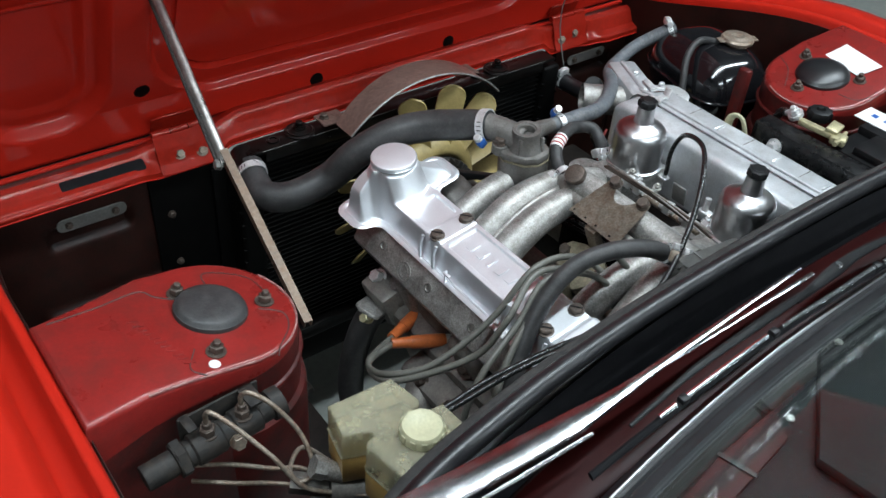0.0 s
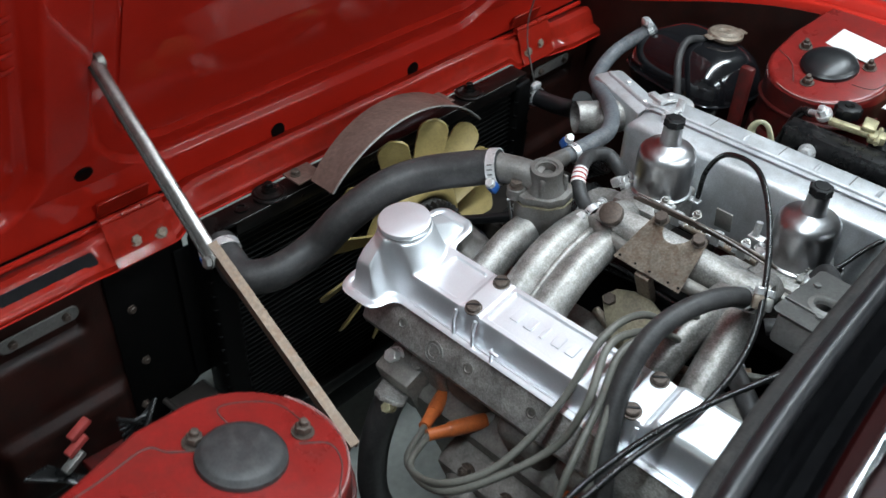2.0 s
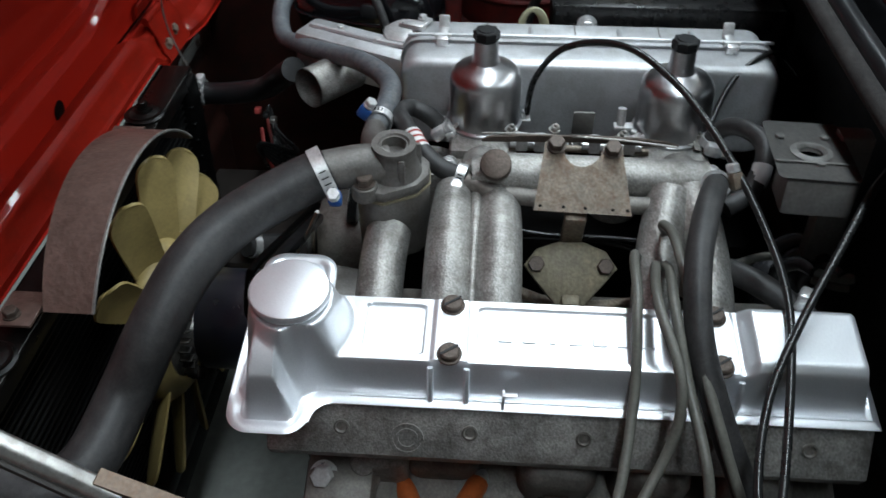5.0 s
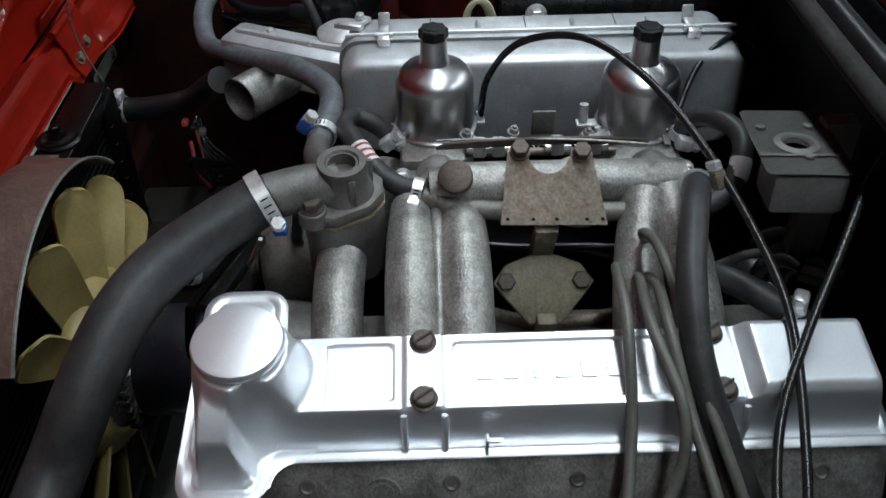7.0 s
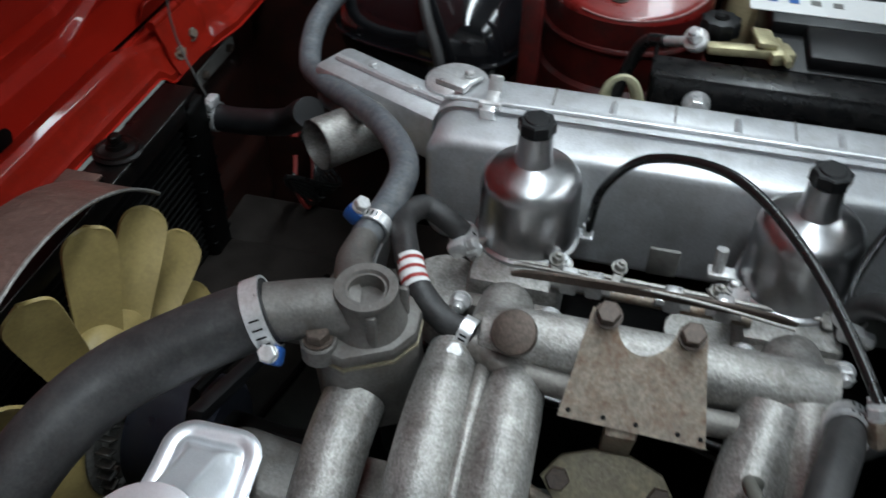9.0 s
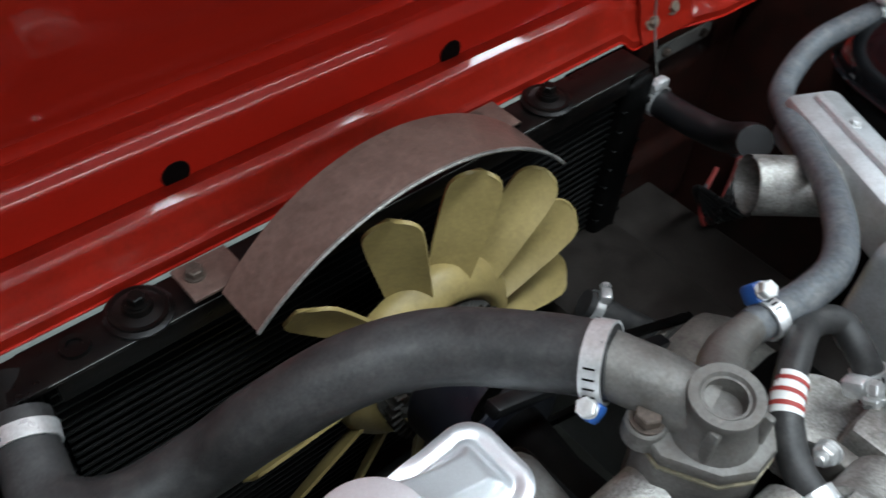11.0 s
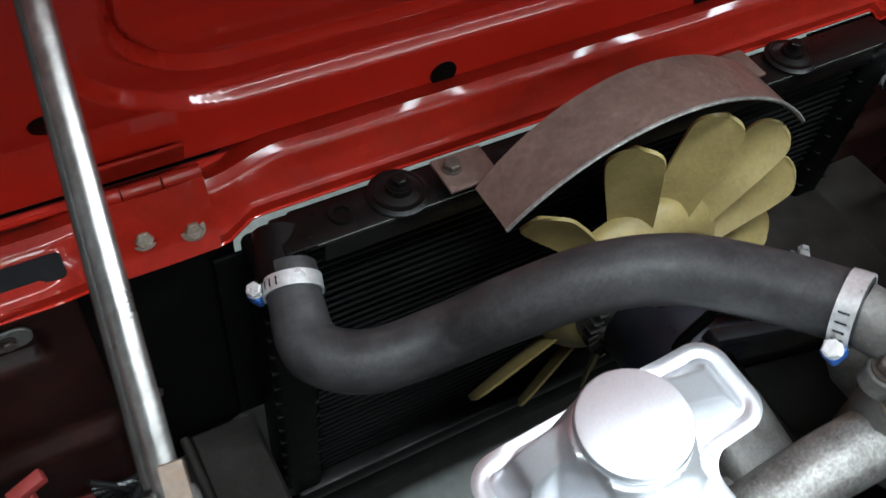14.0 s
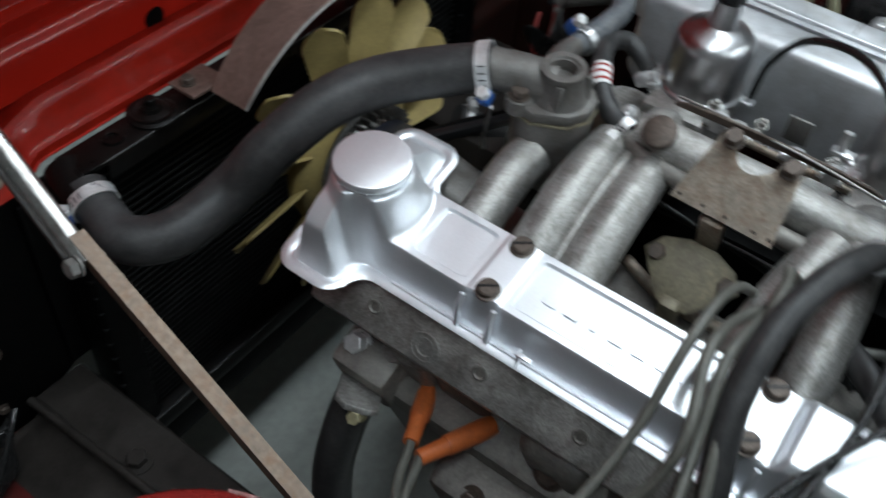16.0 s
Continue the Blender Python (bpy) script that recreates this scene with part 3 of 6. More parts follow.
# ---- engine ----
engine = thing("engine", (-0.1, 0.0, 0.35), "slanted four-cylinder engine in bare and oily cast alloy", "engine")
CT = radians(9.5)


def cov(s, y, h):
    """Cover frame: s across to the car's right, h above its flat top."""
    return Vector((-0.1865 + s * math.cos(CT) - h * math.sin(CT), y, 0.8 + s * math.sin(CT) + h * math.cos(CT)))


EAR_LEFT, EAR_RIGHT, EAR_BACK, EAR_FRONT = 0.080, 0.103, 0.150, 0.2165


def cover_halves(y):
    """Half widths of the flange to each side: a long body with two rounded ears in front."""
    out = []
    for ear in (EAR_LEFT, EAR_RIGHT):
        w = 0.050
        if y > 0.132:
            w += 0.018 - math.sqrt(max(0.0, 0.018 ** 2 - min(0.018, y - 0.132) ** 2))
        if y > EAR_BACK:
            r = 0.02
            in_back, in_front = max(0.0, r - (y - EAR_BACK)), max(0.0, r - (EAR_FRONT - y))
            k = max(in_back, in_front)
            w2 = ear - r + math.sqrt(max(0.0, r * r - k * k))
            w = w2 if in_front > 0 else max(w, w2)
        out.append(w)
    return out


def cover_height(s, y):
    flange = -0.036
    # how far inside the outline, for the body and for the eared front
    body_in = min(0.050 - abs(s), y + 0.29) - 0.0105
    r = 0.02
    cx, hx = (EAR_RIGHT - EAR_LEFT) / 2, (EAR_RIGHT + EAR_LEFT) / 2 - r
    cy, hy = (EAR_BACK + EAR_FRONT) / 2, (EAR_FRONT - EAR_BACK) / 2 - r
    dx, dy = abs(s - cx) - hx, abs(y - cy) - hy
    ear_in = r - math.hypot(max(dx, 0.0), max(dy, 0.0)) - min(max(dx, dy), 0.0) - 0.0105
    front_in = 0.2165 - y - 0.0105
    body_in = min(body_in, front_in)
    k = 0.02
    m = max(0.0, k - abs(body_in - ear_in)) / k
    d = max(body_in, ear_in) + m * m * k / 4
    wall = smoothstep(-0.001, 0.010, body_in)
    h = flange - flange * wall
    if wall > 0.999:
        for y0, y1 in ((0.064, 0.112), (-0.150, 0.022)):
            q = max(abs(s) - 0.0235, y0 - y, y - y1)
            ex, ey = abs(s) - 0.0195, max(y0 - y, y - y1) + 0.004
            if ex > 0 and ey > 0:
                q = math.hypot(ex, ey) - 0.004
            h -= 0.0032 * (1 - smoothstep(-0.0008, 0.0008, q))
        for y0 in (0.043, -0.164):
            h += 0.0012 * (1 - smoothstep(0.0125, 0.0145, abs(y - y0)))
    elif y < 0.12:
        h += 0.0012 * (1 - smoothstep(0.0, 0.0012, abs(body_in + 0.0035)))
    # raised rear block
    h += 0.012 * smoothstep(-0.181, -0.192, y) * smoothstep(0.038, 0.022, abs(s)) * smoothstep(-0.287, -0.266, y)
    if -0.0105 < d < 0:
        h += 0.0018 * (1 - ((d + 0.0052) / 0.0053) ** 2)
    # arched housing running across from ear to ear, under the filler cap
    e = abs(s + 0.002)
    u = max(0.0, (e - 0.024) / (0.047 if s < 0 else 0.074))
    lobe = flange
    if 0.012 < e and u < 1:
        yc, hw = 0.167 + 0.012 * u, 0.031 - 0.006 * u
        rise = 0.3 * (1 - u) + 0.7 * math.sqrt(1 - u * u) if s < 0 else 0.85 * (1 - u) ** 1.5
        lobe = flange + (0.006 + 0.057 * rise) * (smoothstep(0.009, -0.009, abs(y - yc) - hw) if s < 0 else 1.0) * smoothstep(-0.0005, 0.014, ear_in)
    # round collar, sloping back to the long flat top
    q = math.hypot(s + 0.002, y - 0.165)
    q = max(0.0, q - 0.0315)
    bell = 0.0355 - 0.074 * (1 - math.exp(-q * q / (q + 0.003) / 0.0145))
    bell = flange + (max(bell, flange) - flange) * smoothstep(-0.0005, 0.0125, d)
    if y < 0.085:
        return h
    for other in (lobe, bell):
        k = 0.009
        m = max(0.0, k - abs(h - other)) / k if max(h, other) > flange + 0.004 else 0.0
        h = max(h, other) + m * m * k / 4
    return h


def cam_cover():
    ny, ns = 360, 130

    def fn(a, b):
        y = -0.289 + 0.5054 * b
        left, right = cover_halves(y)
        s = -left + (left + right) * a
        return cov(s, y, cover_height(s, y))

    bm = grid(ns, ny, fn)
    bmesh.ops.recalc_face_normals(bm, faces=bm.faces[:])
    c = part("cam_cover", bm, ALLOY, engine, "polished alloy cam cover with raised panels", 35)

    lean = (-math.sin(CT) * 0.6, 0, 1)
    part("filler_neck", lathe([(0.029, 0), (0.0275, 0.002), (0.0275, 0.010), (0, 0.010)], 40, along(cov(-0.001, 0.166, 0.0305), lean)), DULL_STEEL, c)
    part("filler_cap", lathe([(0, 0), (0.0295, 0), (0.031, 0.001), (0.0315, 0.0028), (0.0315, 0.0055), (0.0305, 0.0075), (0.0285, 0.0083), (0, 0.0088)], 64, along(cov(-0.001, 0.166, 0.0375), lean)), ALLOY, c, "round flat oil filler cap")
    for s, y in ((0.0235, 0.043), (-0.0235, 0.043), (0.0235, -0.164), (-0.0235, -0.164)):
        b = part("cover_bolt", lathe([(0.0100, 0), (0.0100, 0.0015), (0.0082, 0.002), (0.0082, 0.0055), (0.0068, 0.0068), (0, 0.0072)], 20, along(cov(s, y, 0.0), (-math.sin(CT), 0, 1))), BRONZE, c, "slotted brown cover bolt")
        part("slot", xf(box(0.016, 0.0018, 0.0006, 0), along(cov(s, y, 0.0074), (-math.sin(CT), 0, 1), 35)), PLASTIC, b)
    # badge drawn as plain raised bars
    for i in range(7):
        part("badge_bar", xf(box(0.011 if i != 2 else 0.005, 0.017, 0.0012, 0.0005, 1), Matrix.Translation(cov(0.001, 0.0 - 0.0185 * i, -0.0029)) @ Matrix.Rotation(-CT, 4, "Y") @ Matrix.Rotation(radians(90), 4, "Z")), ALLOY, c)
    for y in (0.029, 0.057, -0.15, -0.178):
        part("rib", tube([cov(-0.036, y, 0.0), cov(-0.042, y, -0.012), cov(-0.044, y, -0.034)], 0.0025, 6, 3), ALLOY, c)
    part("clip", join(box(0.004, 0.0022, 0.02, 0.0005, at=tuple(cov(-0.047, 0.0, -0.036))), box(0.004, 0.012, 0.002, 0.0005, at=tuple(cov(-0.047, -0.005, -0.018)))), ALLOY, c)


cam_cover()


def block():
    """Head and block under the cover, leaning to the car's right."""
    face = [(-0.165, 0.757), (-0.219, 0.756), (-0.226, 0.750), (-0.243, 0.711), (-0.238, 0.700), (-0.165, 0.690)]
    rail = part("head_rail", prism(face, 0.478, 0.003, 2, Matrix.Translation((0, 0.19, 0)) @ Matrix.Rotation(radians(90), 4, "X")), CAST, engine)
    for y in (0.128, 0.025, -0.065, -0.16, -0.24):
        part("recessed_nut", lathe([(0.0065, -0.001), (0.0065, 0.0012), (0.005, 0.0016), (0.004, 0.0), (0, 0.0)], 18, along((-0.2335, y, 0.733), (-0.92, 0, 0.4))), DARK_CAST, rail)
    part("cylinder_head", xf(box(0.09, 0.44, 0.14, 0.01, 2), Matrix.Translation((-0.122, -0.075, 0.60)) @ Matrix.Rotation(radians(-8), 4, "Y")), DARK_CAST, engine)
    part("engine_block", xf(box(0.2, 0.44, 0.32, 0.015, 2), Matrix.Translation((-0.02, -0.08, 0.36)) @ Matrix.Rotation(radians(-22), 4, "Y")), DARK_CAST, engine)
    part("timing_cover", xf(box(0.13, 0.045, 0.27, 0.014, 2), Matrix.Translation((-0.055, 0.165, 0.46)) @ Matrix.Rotation(radians(-16), 4, "Y")), DARK_CAST, engine)
    # cast boss beside the front lobe of the cover
    part("front_housing", prism(rounded(0.052, 0.075, 0.018), 0.055, 0.012, 4, Matrix.Translation((-0.082, 0.165, 0.702)) @ Matrix.Rotation(radians(12), 4, "X")), HOUSING, engine)
    part("front_gasket", prism(rounded(0.050, 0.072, 0.016), 0.007, 0.001, 1, Matrix.Translation((-0.057, 0.164, 0.718)) @ Matrix.Rotation(radians(90), 4, "Y")), BLACK, engine)
    # lumps round the plugs
    for x, y, z in ((-0.160, 0.050, 0.592), (-0.184, -0.050, 0.612), (-0.180, -0.13, 0.605), (-0.180, -0.215, 0.60)):
        part("plug_boss", xf(box(0.05, 0.066, 0.085, 0.016, 4), Matrix.Translation((x, y, z)) @ Matrix.Rotation(radians(-24), 4, "Y")), DARK_CAST, engine)
        part("head_nut", xf(hexbolt(0.021, 0.009, 0.0165, 0.0018), along((x - 0.034, y, z + 0.030), (-0.8, 0, 0.6))), BRONZE, engine, "brown domed head nut")
    w = part("water_elbow", join(xf(box(0.046, 0.060, 0.064, 0.007, 2), Matrix.Translation((-0.205, 0.137, 0.595)) @ Matrix.Rotation(radians(-20), 4, "Y")), tube([(-0.20, 0.11, 0.66), (-0.214, 0.12, 0.632), (-0.224, 0.13, 0.606)], [0.012, 0.015, 0.016], 14, 4), tube([(-0.19, 0.155, 0.66), (-0.208, 0.152, 0.644)], [0.013, 0.0135], 14, 2)), DARK_CAST, engine)
    part("elbow_flange", prism([(0.036, 0.012), (0.03, 0.02), (-0.024, 0.02), (-0.036, 0.008), (-0.034, -0.012), (-0.02, -0.02), (0.026, -0.02), (0.036, -0.010)], 0.007, 0.0018, 2, along((-0.243, 0.134, 0.617), (0.45, 0, 0.9), 118)), CAST, w)
    part("elbow_bolt", xf(hexbolt(0.0165, 0.013, 0.0125), along((-0.222, 0.151, 0.653), (-0.75, 0.05, 0.65))), ZINC, w, "bluish plated bolt")
    part("elbow_bolt", xf(hexbolt(0.012, 0.014, 0.009), along((-0.262, 0.120, 0.618), (-0.7, -0.2, 0.5))), BRASS, w)
    part("exhaust_manifold", join(tube([(-0.20, 0.02, 0.575), (-0.245, 0.005, 0.565), (-0.275, -0.03, 0.52), (-0.28, -0.08, 0.45)], 0.026, 14, 4), tube([(-0.20, -0.1, 0.575), (-0.25, -0.105, 0.565), (-0.285, -0.11, 0.51), (-0.285, -0.12, 0.42)], 0.027, 14, 4), box(0.05, 0.25, 0.05, 0.012, 2, at=(-0.225, -0.08, 0.55), rot=(0, -20, 0))), DARK_CAST, engine)
    for y in (0.0, -0.06, -0.14):
        part("manifold_nut", xf(hexbolt(0.014, 0.01, 0.011, 0.001, 0.004), along((-0.252, y, 0.59), (-0.8, 0, 0.5))), BRONZE, engine)
    part("sump", box(0.26, 0.42, 0.14, 0.02, 2, at=(0.03, -0.08, 0.24)), BLACK, engine)
    part("front_crossmember", box(0.30, 0.10, 0.09, 0.02, 2, at=(0.2, 0.2, 0.2)), BLACK, engine)


block()


def manifold():
    t = thing("inlet_manifold", (0.0, -0.06, 0.72), "speckled cast alloy inlet manifold with four runners", "manifold")
    part("plenum", tube([(0.014, 0.035, 0.812), (0.014, 0.0, 0.813), (0.015, -0.1, 0.812), (0.018, -0.185, 0.810)], [0.017, 0.0205, 0.0205, 0.0195], 20, 6), CAST, t)
    for y in (0.052, 0.008):
        part("runner", tube([(-0.145, y, 0.725), (-0.115, y, 0.757), (-0.075, y, 0.783), (-0.035, y, 0.794), (0.005, y, 0.797)], [0.0225, 0.0225, 0.022, 0.021, 0.018], 20, 6), CAST, t)
    part("joint_rib", tube([(-0.145, 0.030, 0.735), (-0.115, 0.030, 0.766), (-0.075, 0.030, 0.791), (-0.035, 0.030, 0.802), (0.0, 0.030, 0.804)], 0.0052, 10, 5), CAST, t)
    part("runner", tube([(-0.135, -0.13, 0.722), (-0.095, -0.132, 0.757), (-0.055, -0.137, 0.782), (0.0, -0.15, 0.805)], 0.021, 20, 6), CAST, t)
    part("runner", tube([(-0.14, -0.185, 0.715), (-0.10, -0.182, 0.75), (-0.055, -0.178, 0.78), (0.005, -0.17, 0.805)], 0.021, 20, 6), CAST, t)
    part("water_pipe", tube([(0.004, 0.04, 0.809), (-0.008, 0.015, 0.807), (-0.014, -0.03, 0.806), (-0.016, -0.09, 0.804), (-0.014, -0.165, 0.802)], 0.0085, 14, 5), DARK_CAST, t)
    part("drain_pipe", tube([(-0.014, -0.15, 0.802), (-0.02, -0.165, 0.795), (-0.04, -0.17, 0.765), (-0.055, -0.17, 0.73)], 0.0075, 12, 5), CAST, t)
    part("end_plug", xf(prism(circle(0.0148, 22), 0.010, 0.002, 2), along((0.002, 0.013, 0.829), (-0.6, 0.05, 0.8))), BRONZE, t, "large brown round plug")
    for y in (0.028, -0.167):
        part("carb_flange", box(0.014, 0.078, 0.036, 0.005, at=(0.068, y, 0.757), rot=(0, -8, 0)), DARK_CAST, t)
        part("throat", tube([(0.015, y, 0.808), (0.062, y, 0.79)], 0.02, 18, 2), CAST, t)
        for dy in (-0.032, 0.032):
            part("stud_nut", xf(hexbolt(0.012, 0.008, 0.008, 0.001, 0.006), along((0.056, y + dy, 0.795), (-1, 0, 0.3))), ZINC, t)
    return t


manifold()


def thermostat():
    t = thing("thermostat_housing", (-0.01, 0.11, 0.77), "dull cast alloy thermostat housing with an open ring", "thermostat housing")
    part("riser", tube([(-0.145, 0.115, 0.708), (-0.11, 0.115, 0.738), (-0.065, 0.114, 0.762), (-0.03, 0.112, 0.772)], 0.0215, 20, 6), CAST, t)
    up = (-0.1, 0, 1)
    base = [(0.78 * x, 0.8 * y) for x, y in [(0.046, 0.012), (0.03, 0.03), (-0.012, 0.036), (-0.036, 0.026), (-0.048, 0.006), (-0.046, -0.012), (-0.03, -0.03), (0.012, -0.036), (0.036, -0.026), (0.048, -0.006)]]
    part("lower_body", prism([(x * 0.97, y * 0.97) for x, y in base], 0.075, 0.004, 2, along((-0.002, 0.108, 0.740), up, 35)), HOUSING, t)
    part("gasket", prism(base, 0.0022, 0, 1, along((-0.0095, 0.108, 0.8145), up, 35)), TAN_CAST, t, "pale paper gasket")
    part("upper_body", join(prism([(x * 0.985, y * 0.985) for x, y in base], 0.012, 0.003, 2, along((-0.0097, 0.108, 0.8167), up, 35)), lathe([(0, 0), (0.026, 0), (0.0235, 0.006), (0.0205, 0.016), (0.0195, 0.029), (0.0205, 0.031), (0.020, 0.034), (0.0145, 0.034), (0.013, 0.032), (0.0115, 0.032), (0.0105, 0.022), (0, 0.022)], 32, along((-0.008, 0.106, 0.826), up)), box(0.005, 0.007, 0.026, 0.002, at=(-0.0285, 0.098, 0.826)), box(0.005, 0.007, 0.026, 0.002, at=(0.002, 0.086, 0.826))), HOUSING, t)
    part("outlet", pipe([(-0.010, 0.114, 0.8345), (-0.017, 0.136, 0.8385), (-0.0295, 0.1675, 0.8385)], 0.0193, 0.003), HOUSING, t)
    part("bypass_neck", tube([(0.01, 0.12, 0.835), (0.04, 0.133, 0.828), (0.075, 0.135, 0.824)], [0.0145, 0.0125, 0.0105], 16, 4), HOUSING, t)
    for p in ((-0.035, 0.131, 0.8305),):
        part("bolt_boss", lathe([(0.0125, -0.014), (0.0118, -0.001), (0.0108, 0), (0, 0)], 22, along(p, up)), HOUSING, t)
        part("bolt", xf(hexbolt(0.014, 0.0075, 0.0098), along(p, up)), BRONZE, t)
    return t


thermostat()


def hose_clamp(parent, at, d, r, side=(0, 0, -1), screw=BLUE, width=0.012):
    """A steel band with a screw block, the block dyed blue on some."""
    m = along(at, d)
    c = part("hose_clamp", lathe([(r, -width / 2), (r + 0.0018, -width / 2), (r + 0.0018, width / 2), (r, width / 2)], 28, m), ZINC, parent, "bright steel hose clamp")
    s = Vector(side) - Vector(d).normalized() * Vector(side).dot(Vector(d).normalized())
    s.normalize()
    p = Vector(at) + s * (r + 0.005)
    w = Vector(d).cross(s).normalized()
    part("screw_block", xf(box(0.012, 0.013, 0.016, 0.003), along(p - w * 0.008, w)), screw, c)
    part("screw", xf(hexbolt(0.0105, 0.006, 0.006), along(p + w * 0.008, w)), ZINC, c)
    for k in range(4):
        g = 0.30 + 0.16 * k
        q = Vector(at) + (s * math.cos(g * 1.6) + w * math.sin(g * 1.6)) * (r + 0.0019)
        n = (q - Vector(at)).normalized()
        part("band_slot", xf(box(0.0012, width * 0.55, 0.0003, 0), Matrix.Translation(q) @ Matrix((n.cross(Vector(d)).normalized(), Vector(d).normalized(), n)).transposed().to_4x4()), BLACK, c)
    return c


def top_hose():
    t = thing("radiator_hose", (-0.17, 0.3, 0.7), "thick black rubber radiator hose with steel clamps", "hose")
    pts = [(-0.279, 0.43, 0.709), (-0.286, 0.402, 0.702), (-0.289, 0.364, 0.695), (-0.258, 0.335, 0.700), (-0.204, 0.319, 0.722), (-0.171, 0.296, 0.765), (-0.124, 0.274, 0.797), (-0.081, 0.247, 0.812), (-0.046, 0.20, 0.828), (-0.027, 0.164, 0.840)]
    part("hose", tube(pts, [0.0202, 0.0205, 0.0228, 0.0232, 0.0232, 0.0232, 0.0232, 0.0232, 0.0228, 0.0215], 28, 8), RUBBER, t)
    hose_clamp(t, (-0.0305, 0.1695, 0.838), (-0.4, 0.88, -0.28), 0.0222, (-0.75, -0.3, -0.6))
    hose_clamp(t, (-0.2835, 0.414, 0.7055), (0.25, 0.93, 0.25), 0.0210, (-1, 0, -0.3))


top_hose()


def fan():
    c = Vector((0.036, 0.378, 0.583))
    t = thing("cooling_fan", c, "aged yellow plastic cooling fan with thirteen blades", "fan")
    hub = part("hub", lathe([(0.068, -0.012), (0.068, 0.016), (0.070, 0.019), (0.076, 0.022), (0.081, 0.021), (0.092, 0.012), (0.098, 0.004), (0.099, -0.004), (0.097, -0.010), (0.068, -0.012)], 52, along(c, (0, -1, 0))), YELLOW, t)
    plate = part("hub_plate", lathe([(0, 0.010), (0.016, 0.010), (0.018, 0.014), (0.038, 0.014), (0.042, 0.010), (0.056, 0.010), (0.060, 0.014), (0.0685, 0.012), (0.0685, -0.004), (0, -0.004)], 40, along(c + Vector((0, -0.007, 0)), (0, -1, 0))), DULL_STEEL, hub, "dull steel hub plate")
    for g in range(4):
        q = c + Vector((0.046 * math.cos(radians(90 * g + 30)), -0.0165, 0.046 * math.sin(radians(90 * g + 30))))
        part("hub_bolt", xf(hexbolt(0.010, 0.006), along(q, (0, -1, 0))), BRONZE, plate)

    def fn(u, v):
        u = 1 - (1 - u) ** 2.2
        w = 0.0195 + 0.0045 * min(1.0, u * 1.5)
        w *= max(0.0004, 1 - max(0, (u - 0.80) / 0.2) ** 2.4) ** 0.5
        q = (v - 0.5) * 2 * w
        twist = radians(40 - 9 * u)
        camber = 0.0035 * (1 - (2 * v - 1) ** 2)
        return Vector((0.078 + 0.117 * u, q * math.cos(twist) - camber * math.sin(twist), q * math.sin(twist) + camber * math.cos(twist)))

    flip = Matrix(((1, 0, 0, 0), (0, 0, 1, 0), (0, 1, 0, 0), (0, 0, 0, 1)))
    for k in range(13):
        m = Matrix.Translation(c) @ Matrix.Rotation(radians(-132.0 + 27.69 * k), 4, "Y") @ flip
        part("blade", xf(grid(24, 8, fn, 0.003), m), YELLOW, t)


fan()


